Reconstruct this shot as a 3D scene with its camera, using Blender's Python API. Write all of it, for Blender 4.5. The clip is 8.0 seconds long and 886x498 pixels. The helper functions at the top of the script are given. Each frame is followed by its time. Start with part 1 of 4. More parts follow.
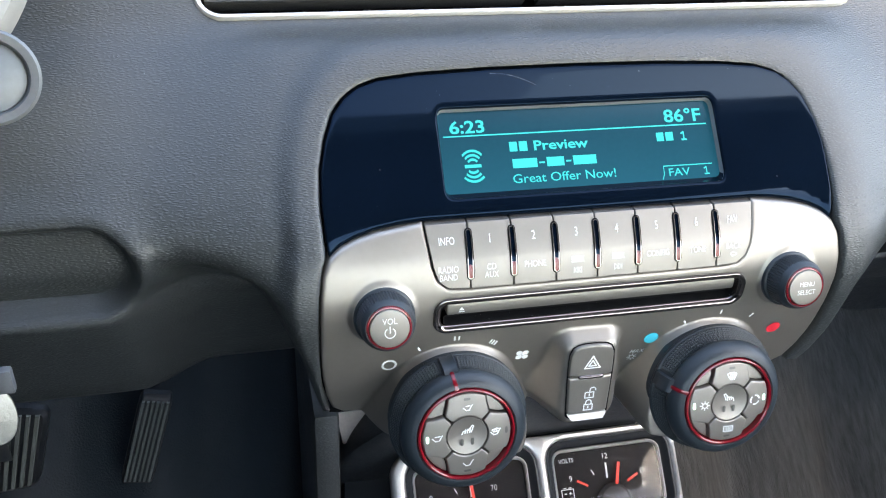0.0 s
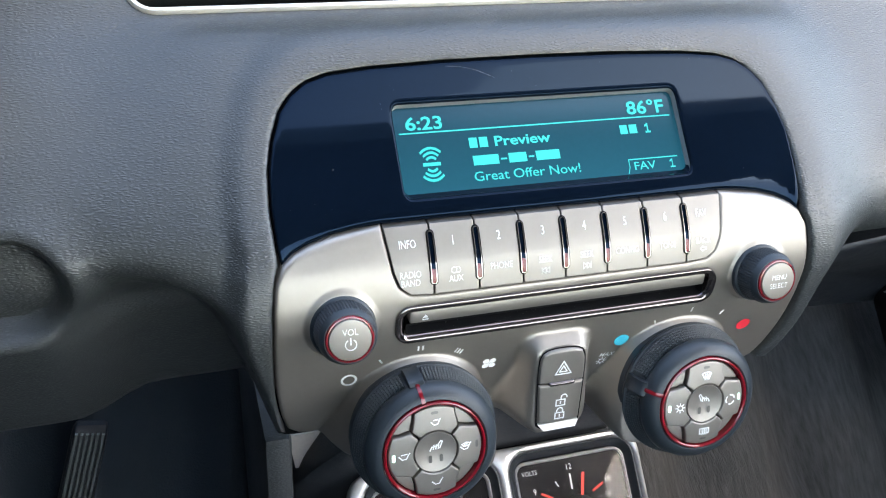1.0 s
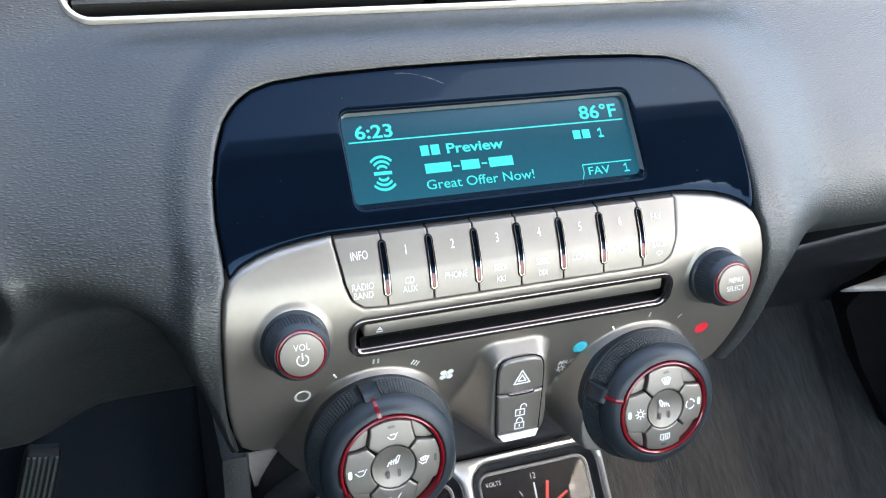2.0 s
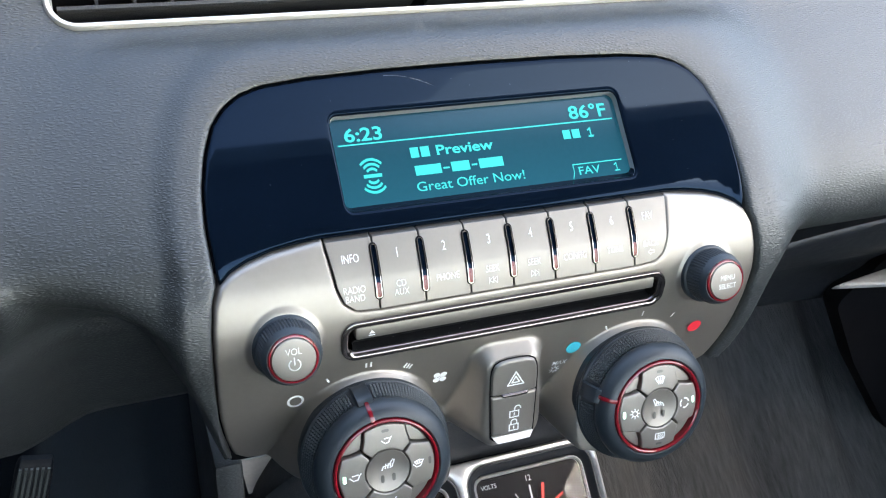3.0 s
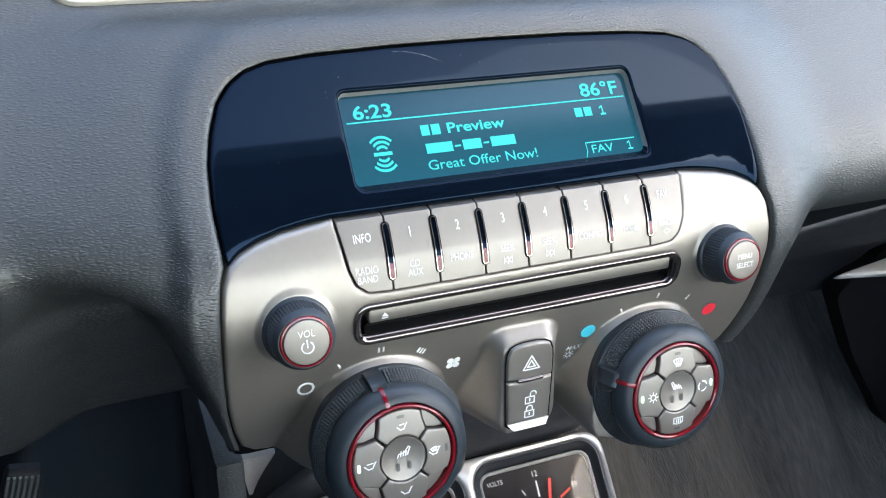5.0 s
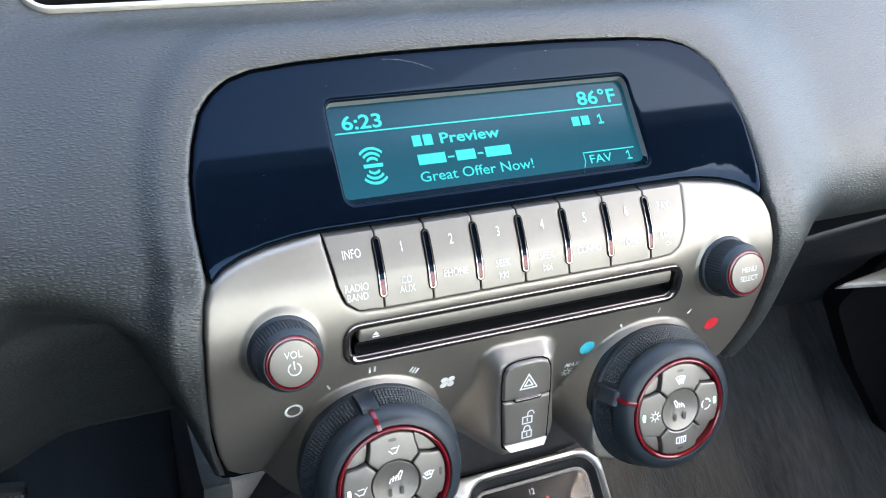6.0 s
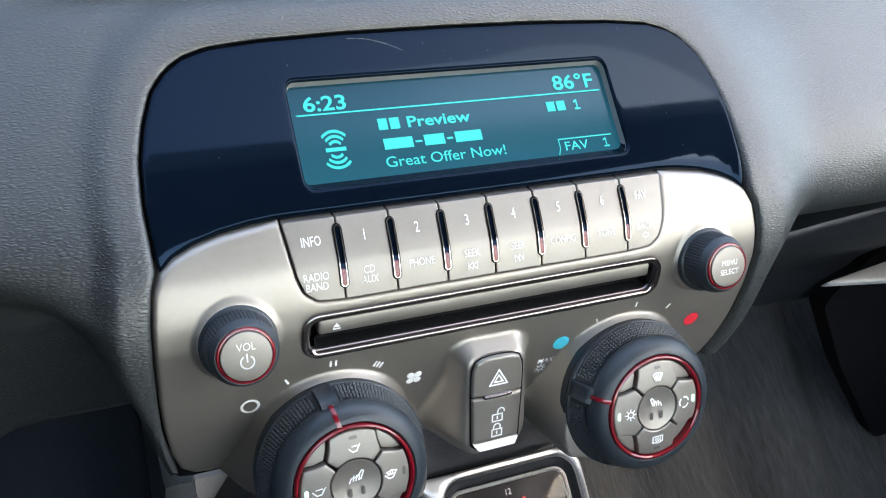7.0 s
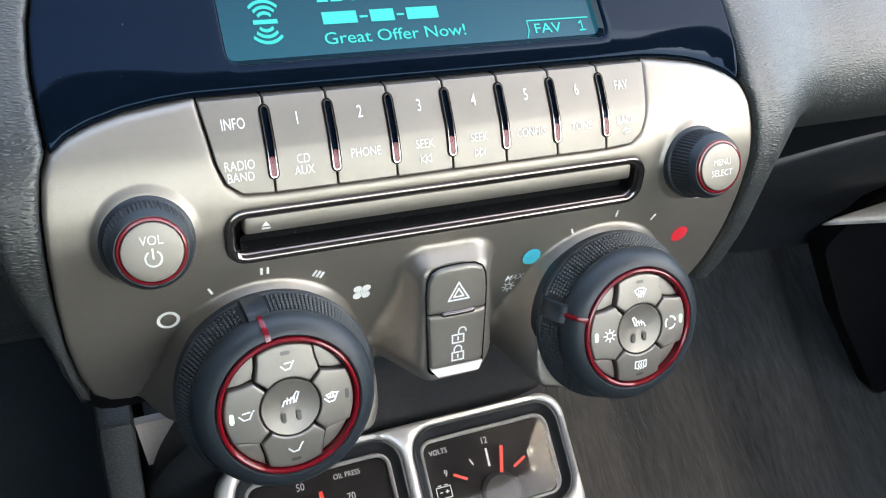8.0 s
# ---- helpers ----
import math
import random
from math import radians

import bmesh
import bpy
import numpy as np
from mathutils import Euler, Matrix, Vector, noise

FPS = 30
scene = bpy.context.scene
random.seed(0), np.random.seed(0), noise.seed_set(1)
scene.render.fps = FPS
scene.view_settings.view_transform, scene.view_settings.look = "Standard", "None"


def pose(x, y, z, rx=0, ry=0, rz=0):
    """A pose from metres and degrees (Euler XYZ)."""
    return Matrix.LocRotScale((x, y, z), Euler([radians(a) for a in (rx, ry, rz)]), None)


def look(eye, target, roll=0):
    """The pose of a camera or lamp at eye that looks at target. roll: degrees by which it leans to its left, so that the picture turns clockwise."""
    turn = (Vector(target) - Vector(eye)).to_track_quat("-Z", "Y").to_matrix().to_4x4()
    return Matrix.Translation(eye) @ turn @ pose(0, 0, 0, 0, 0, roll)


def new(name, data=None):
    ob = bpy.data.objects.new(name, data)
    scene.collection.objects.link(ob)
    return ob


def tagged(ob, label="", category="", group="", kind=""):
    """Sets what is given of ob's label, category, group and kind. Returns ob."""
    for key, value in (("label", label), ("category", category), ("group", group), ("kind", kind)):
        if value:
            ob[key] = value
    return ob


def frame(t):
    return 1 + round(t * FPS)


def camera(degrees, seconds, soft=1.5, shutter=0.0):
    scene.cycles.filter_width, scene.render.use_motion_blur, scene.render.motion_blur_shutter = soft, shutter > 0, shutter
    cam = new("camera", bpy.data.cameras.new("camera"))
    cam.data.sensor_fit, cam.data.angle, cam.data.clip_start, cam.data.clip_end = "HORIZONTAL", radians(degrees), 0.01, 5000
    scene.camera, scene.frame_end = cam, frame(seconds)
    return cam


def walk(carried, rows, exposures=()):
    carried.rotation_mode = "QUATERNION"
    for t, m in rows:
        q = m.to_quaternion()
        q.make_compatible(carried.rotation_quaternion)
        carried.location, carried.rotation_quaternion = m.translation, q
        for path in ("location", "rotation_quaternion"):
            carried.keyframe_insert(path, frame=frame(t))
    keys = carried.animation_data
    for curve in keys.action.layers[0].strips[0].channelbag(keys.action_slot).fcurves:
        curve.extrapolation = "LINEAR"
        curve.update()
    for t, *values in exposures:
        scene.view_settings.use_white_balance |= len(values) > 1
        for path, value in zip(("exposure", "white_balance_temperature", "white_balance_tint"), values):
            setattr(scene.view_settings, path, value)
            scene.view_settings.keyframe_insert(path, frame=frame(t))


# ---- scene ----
from mathutils import geometry
from mathutils.bvhtree import BVHTree

cam = camera(53.5, 8.0, soft=1.1)
PATH = [
    (0, (-0.163, -0.347, 0.772), (0.253, 1.286, -0.305), 3.2),
    (0.5, (-0.16, -0.328, 0.757), (0.353, 1.302, -0.282), 3.7),
    (1, (-0.169, -0.326, 0.752), (0.393, 1.29, -0.284), 3.8),
    (1.5, (-0.163, -0.322, 0.75), (0.459, 1.281, -0.272), 4.3),
    (3, (-0.161, -0.321, 0.747), (0.496, 1.279, -0.257), 3.2),
    (3.5, (-0.161, -0.32, 0.745), (0.511, 1.278, -0.252), 3.1),
    (4, (-0.167, -0.318, 0.742), (0.503, 1.284, -0.251), 2.8),
    (4.5, (-0.169, -0.315, 0.738), (0.511, 1.286, -0.25), 2.9),
    (4.7, (-0.173, -0.314, 0.733), (0.518, 1.286, -0.249), 3.0),
    (6, (-0.166, -0.3, 0.723), (0.55, 1.303, -0.237), 2.9),
    (6.5, (-0.162, -0.287, 0.732), (0.556, 1.323, -0.214), 2.9),
    (7, (-0.151, -0.292, 0.712), (0.582, 1.301, -0.25), 3.7),
    (7.5, (-0.125, -0.282, 0.67), (0.621, 1.299, -0.302), 3.6),
    (8, (-0.123, -0.276, 0.663), (0.61, 1.293, -0.337), 3.6),
]
EXPO, KELVIN = 2.18, 8000
walk(cam, [(t, look(eye, target, roll)) for t, eye, target, roll in PATH], [(0, EXPO, KELVIN, 10), (4, EXPO - 0.03, KELVIN, 10), (6.5, EXPO - 0.05, KELVIN, 10), (7.3, EXPO - 0.12, KELVIN + 400, 10), (8, EXPO - 0.12, KELVIN + 700, 10)])

# ---- daylight: open roof, bright hazy sky, soft sun ----
world = bpy.data.worlds.new("sky")
scene.world = world
world.use_nodes = True
wn = world.node_tree.nodes
sky = wn.new("ShaderNodeTexSky")
sky.sky_type = "NISHITA"
sky.sun_disc = False
sky.sun_elevation = radians(44)
sky.sun_rotation = radians(138)
sky.dust_density = 0.8
world.node_tree.links.new(sky.outputs[0], wn["Background"].inputs[0])
wn["Background"].inputs[1].default_value = 0.34
sun = new("sun", bpy.data.lights.new("sun", "SUN"))
sun.data.energy = 0.2
sun.data.angle = radians(30)
sun.data.color = (1.0, 0.95, 0.88)
sun.matrix_world = look((1.34, -1.49, 1.93), (0, 0, 0))


# ---- materials ----
def mat(name, rgb, rough=0.5, metal=0.0, var=0.12, vscale=30.0, bump=0.0, bscale=900.0, coat=0.0, grain="noise",
        emit=None, power=0.0, spec=0.5, stretch=(1, 1, 1), rvar=0.08, fade=None):
    m = bpy.data.materials.new(name)
    m.use_nodes = True
    n, l = m.node_tree.nodes, m.node_tree.links
    p = n["Principled BSDF"]
    p.inputs["Metallic"].default_value = metal
    p.inputs["Coat Weight"].default_value = coat
    p.inputs["Coat Roughness"].default_value = 0.05
    p.inputs["Specular IOR Level"].default_value = spec
    co = n.new("ShaderNodeTexCoord")
    mp = n.new("ShaderNodeMapping")
    mp.inputs["Scale"].default_value = stretch
    l.new(co.outputs["Object"], mp.inputs[0])
    big, fine = n.new("ShaderNodeTexNoise"), n.new("ShaderNodeTexNoise")
    big.inputs["Scale"].default_value = vscale
    big.inputs["Detail"].default_value = 4
    fine.inputs["Scale"].default_value = vscale * 14
    fine.inputs["Detail"].default_value = 3
    for x in (big, fine):
        l.new(mp.outputs[0], x.inputs["Vector"])
    mix = n.new("ShaderNodeMath")
    mix.operation = "ADD"
    l.new(big.outputs["Fac"], mix.inputs[0])
    l.new(fine.outputs["Fac"], mix.inputs[1])
    rng = n.new("ShaderNodeMapRange")
    rng.inputs[1].default_value, rng.inputs[2].default_value = 0.6, 1.4
    rng.inputs[3].default_value, rng.inputs[4].default_value = 1 - var, 1 + var
    l.new(mix.outputs[0], rng.inputs[0])
    col = n.new("ShaderNodeMix")
    col.data_type, col.blend_type = "RGBA", "MULTIPLY"
    col.inputs["Factor"].default_value = 1
    col.inputs["A"].default_value = (*rgb, 1)
    l.new(rng.outputs[0], col.inputs["B"])
    l.new(col.outputs["Result"], p.inputs["Base Color"])
    rr = n.new("ShaderNodeMapRange")
    rr.inputs[1].default_value, rr.inputs[2].default_value = 0.6, 1.4
    rr.inputs[3].default_value, rr.inputs[4].default_value = max(rough - rvar, 0.01), min(rough + rvar, 1)
    l.new(mix.outputs[0], rr.inputs[0])
    l.new(rr.outputs[0], p.inputs["Roughness"])
    if bump:
        b = n.new("ShaderNodeBump")
        b.inputs["Distance"].default_value = bump
        if grain == "leather":
            warp = n.new("ShaderNodeTexNoise")
            warp.inputs["Scale"].default_value = bscale * 0.35
            warp.inputs["Detail"].default_value = 2
            l.new(mp.outputs[0], warp.inputs["Vector"])
            wv = n.new("ShaderNodeVectorMath")
            wv.operation = "MULTIPLY_ADD"
            wv.inputs[1].default_value = (1.0 / bscale,) * 3
            l.new(warp.outputs["Color"], wv.inputs[0])
            l.new(mp.outputs[0], wv.inputs[2])
            g = n.new("ShaderNodeTexVoronoi")
            g.feature = "DISTANCE_TO_EDGE"
            g.inputs["Scale"].default_value = bscale
            l.new(wv.outputs[0], g.inputs["Vector"])
            pad = n.new("ShaderNodeMapRange")
            pad.interpolation_type = "SMOOTHERSTEP"
            pad.inputs[1].default_value, pad.inputs[2].default_value = 0.0, 0.46
            l.new(g.outputs["Distance"], pad.inputs[0])
            l.new(pad.outputs[0], b.inputs["Height"])
            # crease shade put into the colour, so the grain shows under any light
            gr = n.new("ShaderNodeMapRange")
            gr.inputs[1].default_value, gr.inputs[2].default_value = 0.0, 0.18
            gr.inputs[3].default_value, gr.inputs[4].default_value = 0.80, 1.04
            l.new(g.outputs["Distance"], gr.inputs[0])
            dulled = n.new("ShaderNodeMath")
            dulled.operation = "MULTIPLY"
            l.new(rng.outputs[0], dulled.inputs[0])
            l.new(gr.outputs[0], dulled.inputs[1])
            l.new(dulled.outputs[0], col.inputs["B"])
        else:
            g = n.new("ShaderNodeTexNoise")
            g.inputs["Scale"].default_value = bscale
            g.inputs["Detail"].default_value = 3
            l.new(mp.outputs[0], g.inputs["Vector"])
            l.new(g.outputs["Fac"], b.inputs["Height"])
        l.new(b.outputs[0], p.inputs["Normal"])
    if emit:
        p.inputs["Emission Color"].default_value = (*emit, 1)
        p.inputs["Emission Strength"].default_value = power
    if fade:
        xyz, rg = n.new("ShaderNodeSeparateXYZ"), n.new("ShaderNodeMapRange")
        l.new(co.outputs["Object"], xyz.inputs[0])
        l.new(xyz.outputs[2], rg.inputs[0])
        for k, val in enumerate(fade):
            rg.inputs[k + 1].default_value = val
        l.new(rg.outputs[0], p.inputs["Emission Strength"])
    return m


M_SKIN = mat("grained_black_vinyl", (0.032, 0.037, 0.039), 0.42, spec=0.78, bump=0.00015, bscale=660, grain="leather", stretch=(0.5, 1, 1.4), vscale=9, var=0.15, rvar=0.06)
M_DARK = mat("black_moulded_plastic", (0.014, 0.017, 0.021), 0.5, bump=0.0002, bscale=1400, vscale=14)
M_SILVER = mat("warm_titanium_paint", (0.33, 0.30, 0.268), 0.44, metal=0.80, var=0.05, vscale=25, bump=0.00005, bscale=3600, rvar=0.04)
M_KEYCAP = mat("titanium_button_paint", (0.268, 0.246, 0.222), 0.46, metal=0.80, var=0.05, vscale=40, bump=0.00005, bscale=3600, rvar=0.04)
M_GLOSS = mat("piano_black_panel", (0.0015, 0.004, 0.009), 0.04, var=0.2, rvar=0.02, spec=0.13)
# black of seams and recesses, also the painted shade of the glove front
M_GAP = mat("seam_and_shade_black", (0.006, 0.006, 0.007), 0.8, spec=0.12)
M_RUBBER = mat("soft_touch_rubber", (0.019, 0.027, 0.034), 0.42, spec=0.5, bump=0.00006, bscale=3000, vscale=60)
M_RED = mat("red_translucent_ring", (0.19, 0.005, 0.012), 0.18, coat=0.3, var=0.2, vscale=120)
M_TIP = mat("dark_red_lamp_tip", (0.16, 0.008, 0.014), 0.3, coat=0.1, var=0.2, vscale=120)
M_CHROME = mat("chrome", (0.36, 0.34, 0.33), 0.18, metal=1.0, var=0.03, rvar=0.04)
M_SMOKE = mat("smoked_chrome", (0.17, 0.15, 0.148), 0.10, metal=0.9, var=0.08, rvar=0.05)
M_SATIN = mat("satin_silver_trim", (0.56, 0.555, 0.54), 0.40, metal=0.55, var=0.05, vscale=50, bump=0.00004, bscale=3000)
M_WHITE = mat("white_print", (0.90, 0.90, 0.88), 0.5, var=0.04)
M_FAINT = mat("pale_print", (0.86, 0.85, 0.82), 0.45, var=0.04)
M_BLUE = mat("blue_print", (0.02, 0.52, 0.66), 0.45, var=0.05)
M_REDDOT = mat("red_print", (0.75, 0.03, 0.05), 0.45, var=0.05)
M_LCD = mat("lit_lcd", (0.006, 0.022, 0.034), 0.12, emit=(0.004, 0.090, 0.155), power=0.5, fade=(0.565, 0.600, 0.27, 0.07), var=0.1, rvar=0.02, spec=0.15)
M_PIXEL = mat("lit_lcd_pixels", (0.004, 0.10, 0.11), 0.4, emit=(0.004, 0.70, 0.80), power=0.27, var=0.05, spec=0.1)
M_WELL = mat("grey_display_bezel", (0.21, 0.22, 0.225), 0.55, var=0.08)
M_LED = mat("lit_indicator", (0.5, 0.8, 0.75), 0.3, emit=(0.45, 1.0, 0.85), power=0.9, var=0.02)
M_LEDOFF = mat("unlit_indicator", (0.10, 0.095, 0.085), 0.35, var=0.05)
M_CARPET = mat("charcoal_carpet", (0.098, 0.095, 0.090), 0.95, bump=0.0022, bscale=420, vscale=9, var=0.42, spec=0.1, stretch=(2.4, 0.35, 0.35))
# pale and warm so the unseen rear wall and roof reflect fill light
M_LINING = mat("fill_light_lining", (0.36, 0.33, 0.29), 0.8, vscale=6)
M_GROUND = mat("pale_bounce_ground", (0.36, 0.35, 0.33), 0.9, vscale=2)
M_BEIGE = mat("pale_beige_plastic", (0.44, 0.39, 0.35), 0.5, vscale=30)
M_PALE = mat("pale_grey_plastic", (0.36, 0.37, 0.36), 0.5, vscale=30)
M_GLOSS.node_tree.nodes["Principled BSDF"].inputs["Specular Tint"].default_value = (0.30, 0.58, 1.0, 1)
M_LCD.node_tree.nodes["Principled BSDF"].inputs["Specular Tint"].default_value = (0.35, 0.6, 1.0, 1)
M_CLEAR = mat("clear_lens", (1, 1, 1), 0.03, var=0.0, rvar=0.0)
M_CLEAR.node_tree.nodes["Principled BSDF"].inputs["Transmission Weight"].default_value = 1.0
M_CLEAR.node_tree.nodes["Principled BSDF"].inputs["IOR"].default_value = 1.3
M_CAP = mat("blue_grey_plastic", (0.15, 0.175, 0.20), 0.45, vscale=30)
M_GREY = mat("mid_grey_plastic", (0.12, 0.13, 0.14), 0.4, vscale=60)
M_MATTE = mat("dark_grey_plastic", (0.030, 0.031, 0.033), 0.6, bump=0.0003, bscale=1000, vscale=12)
M_DIAL = mat("black_dial_face", (0.020, 0.018, 0.019), 0.10, spec=0.25, var=0.15, vscale=40)
# weak emission added to the needle and red dial marks
M_NEEDLE = mat("red_needle", (0.70, 0.035, 0.02), 0.4, emit=(0.8, 0.05, 0.03), power=0.15, var=0.05)
M_STEEL = mat("nickel_key_metal", (0.30, 0.30, 0.29), 0.35, metal=1.0, var=0.15, vscale=120, bump=0.0002, bscale=600)
# dark floor colour carries the footwell shade and cuts bounced light
M_DIM_FLOOR = mat("shade_dark_floor", (0.030, 0.040, 0.048), 0.7, bump=0.0006, bscale=500, vscale=9, spec=0.3)
M_PEDAL = mat("ribbed_pedal_rubber", (0.13, 0.15, 0.14), 0.7, bump=0.0003, bscale=900, vscale=40)


# ---- mesh helpers ----
def mesh_of(name, verts, faces, sharp=42, recalc=True):
    me = bpy.data.meshes.new(name)
    me.from_pydata([tuple(map(float, v)) for v in verts], [], [tuple(map(int, f)) for f in faces])
    if recalc:
        bm = bmesh.new()
        bm.from_mesh(me)
        bmesh.ops.recalc_face_normals(bm, faces=bm.faces)
        bm.to_mesh(me)
        bm.free()
    me.shade_smooth()
    me.set_sharp_from_angle(angle=radians(sharp))
    return me


def place(ob, parent):
    if parent is not None:
        ob.parent = parent
        top = parent
        at = Vector((0, 0, 0))
        while top is not None:
            at += Vector(top.location)
            top = top.parent
        ob.matrix_parent_inverse = Matrix.Translation(-at) if parent.parent is None else Matrix.Identity(4)
    return ob


def part(name, me, material, parent, label=""):
    """One mesh object, given in world places, under a thing or a part."""
    ob = new(name, me)
    if not me.materials:
        me.materials.append(material)
    place(ob, parent)
    if label:
        tagged(ob, label)
    return ob


def thing(name, at, label, category, group="", kind=""):
    ob = new(name)
    ob.empty_display_size = 0.01
    ob.location = at
    return tagged(ob, label, category, group, kind)


def setting(name, me, material, label=""):
    ob = new(name, me)
    me.materials.append(material)
    return tagged(ob, label, kind="structure")


def resample(loop, step):
    p = np.asarray(loop, float)
    q = np.vstack([p, p[:1]])
    seg = np.hypot(*np.diff(q, axis=0).T)
    s = np.concatenate([[0], np.cumsum(seg)])
    k = max(8, int(round(s[-1] / step)))
    u = np.linspace(0, s[-1], k, endpoint=False)
    return np.c_[np.interp(u, s, q[:, 0]), np.interp(u, s, q[:, 1])]


def rounded(x0, x1, z0, z1, r, k=7):
    out = []
    for cx, cz, a in ((x1 - r, z0 + r, -90), (x1 - r, z1 - r, 0), (x0 + r, z1 - r, 90), (x0 + r, z0 + r, 180)):
        for i in range(k + 1):
            w = radians(a + 90 * i / k)
            out.append((cx + r * math.cos(w), cz + r * math.sin(w)))
    return np.array(out)


def soften(loop, r, k=5):
    """Rounds the corners of a polygon by radius-like cut r."""
    p, out = np.asarray(loop, float), []
    n = len(p)
    for i in range(n):
        a, b, c = p[i - 1], p[i], p[(i + 1) % n]
        u, v = a - b, c - b
        lu, lv = np.hypot(*u), np.hypot(*v)
        e = min(r, 0.45 * lu, 0.45 * lv)
        s, f = b + u / lu * e, b + v / lv * e
        for t in np.linspace(0, 1, k):
            out.append((1 - t) ** 2 * s + 2 * t * (1 - t) * b + t * t * f)
    return np.array(out)


def area2(loop):
    x, z = loop[:, 0], loop[:, 1]
    return np.sum(x * np.roll(z, -1) - np.roll(x, -1) * z)


def shifted(loop, e):
    """The loop moved inwards by e (outwards: minus)."""
    p = loop if area2(loop) > 0 else loop[::-1]
    t = np.roll(p, -1, 0) - np.roll(p, 1, 0)
    t /= np.maximum(np.hypot(t[:, 0], t[:, 1])[:, None], 1e-12)
    return p + e * np.c_[-t[:, 1], t[:, 0]]


def within(q, loop):
    x, z = q[:, 0][:, None], q[:, 1][:, None]
    a, b = loop, np.roll(loop, -1, 0)
    cross = (a[:, 1] > z) != (b[:, 1] > z)
    dz = np.where(b[:, 1] == a[:, 1], 1e-12, b[:, 1] - a[:, 1])
    return (np.sum(cross & (x < (b[:, 0] - a[:, 0]) * (z - a[:, 1]) / dz + a[:, 0]), 1) % 2) == 1


def away(q, loop):
    """Distance of the points from the loop's line."""
    a, b = loop, np.roll(loop, -1, 0)
    d = b - a
    out = np.empty(len(q))
    for i in range(0, len(q), 400):
        w = q[i:i + 400, None] - a
        t = np.clip(np.sum(w * d, 2) / np.maximum(np.sum(d * d, 1), 1e-15), 0, 1)
        out[i:i + 400] = np.sqrt(np.min(np.sum((w - t[..., None] * d) ** 2, 2), 1))
    return out


def patch(name, outer, surf, holes=(), step=0.004, edge=None, roll=(), back=(0, 0.003, 0), extra=None, sharp=42, bare=()):
    """A sheet over a plane outline with holes, bent onto surf(x, z, d), d being the distance from the rim, and a skirt behind its rim."""
    loops = [resample(outer, edge or step)] + [resample(h, edge or step) for h in holes]
    loops = [l if area2(l) > 0 else l[::-1] for l in loops]

    def ok(q):
        m = within(q, loops[0])
        for h in loops[1:]:
            m &= ~within(q, h)
        return m

    def rim(q):
        return np.min([away(q, l) for l in loops], 0)

    pts = [l for l in loops]
    for e in roll:
        for i, l in enumerate(loops):
            q = shifted(l, e if i == 0 else -e)
            q = q[ok(q)]
            pts.append(q[rim(q) > 0.85 * e])
    lo, hi = loops[0].min(0), loops[0].max(0)
    gx, gz_ = np.meshgrid(np.arange(lo[0], hi[0], step), np.arange(lo[1], hi[1], step * 0.9))
    gx[1::2] += step / 2
    g = np.c_[gx.ravel(), gz_.ravel()]
    for cx, cz, r in bare:
        g = g[np.hypot(g[:, 0] - cx, g[:, 1] - cz) > r]
    if extra is not None:
        g = np.vstack([g, extra])
    g = g[ok(g)]
    g = g[rim(g) > (max(roll) if roll else 0) + 0.45 * min(step, edge or step)]
    pts.append(g)
    allp = np.vstack(pts)
    con, at = [], 0
    for l in loops:
        con += [(at + i, at + (i + 1) % len(l)) for i in range(len(l))]
        at += len(l)
    vs, _, fs, *_ = geometry.delaunay_2d_cdt([Vector(p) for p in allp], con, [], 0, 1e-8)
    vs = np.array([tuple(v) for v in vs])
    cen = np.array([vs[list(f)].mean(0) for f in fs])
    keep = ok(cen)
    fs = [f for f, k in zip(fs, keep) if k]
    v3 = surf(vs[:, 0], vs[:, 1], rim(vs))
    faces = [list(f) for f in fs]
    if back is not None:
        count = {}
        for f in faces:
            for a, b in zip(f, f[1:] + f[:1]):
                count[(a, b)] = 1
        border = [(a, b) for a, b in count if (b, a) not in count]
        ids = sorted({i for e in border for i in e})
        twin = {i: len(v3) + k for k, i in enumerate(ids)}
        v3 = np.vstack([v3, v3[ids] + np.array(back)])
        faces += [[b, a, twin[a], twin[b]] for a, b in border]
    return mesh_of(name, v3, faces, sharp)


def strip(name, rows, closed=True, sharp=42, caps=False):
    """Joins rows of points (each an N x 3 array) into a band."""
    n = len(rows[0])
    v = np.vstack(rows)
    f = []
    for r in range(len(rows) - 1):
        for i in range(n if closed else n - 1):
            j = (i + 1) % n
            f.append((r * n + i, r * n + j, (r + 1) * n + j, (r + 1) * n + i))
    if caps:
        f.append(tuple(range(n))[::-1])
        f.append(tuple(range((len(rows) - 1) * n, len(rows) * n)))
    return mesh_of(name, v, f, sharp)


def band(name, loop, profile, surf, step=0.0015, sharp=42):
    """A frame that follows a loop: profile lists (shift inwards, height)."""
    l = resample(loop, step)
    rows = []
    for e, h in profile:
        q = shifted(l, e)
        rows.append(surf(q[:, 0], q[:, 1], np.full(len(q), h)))
    return strip(name, rows, True, sharp)


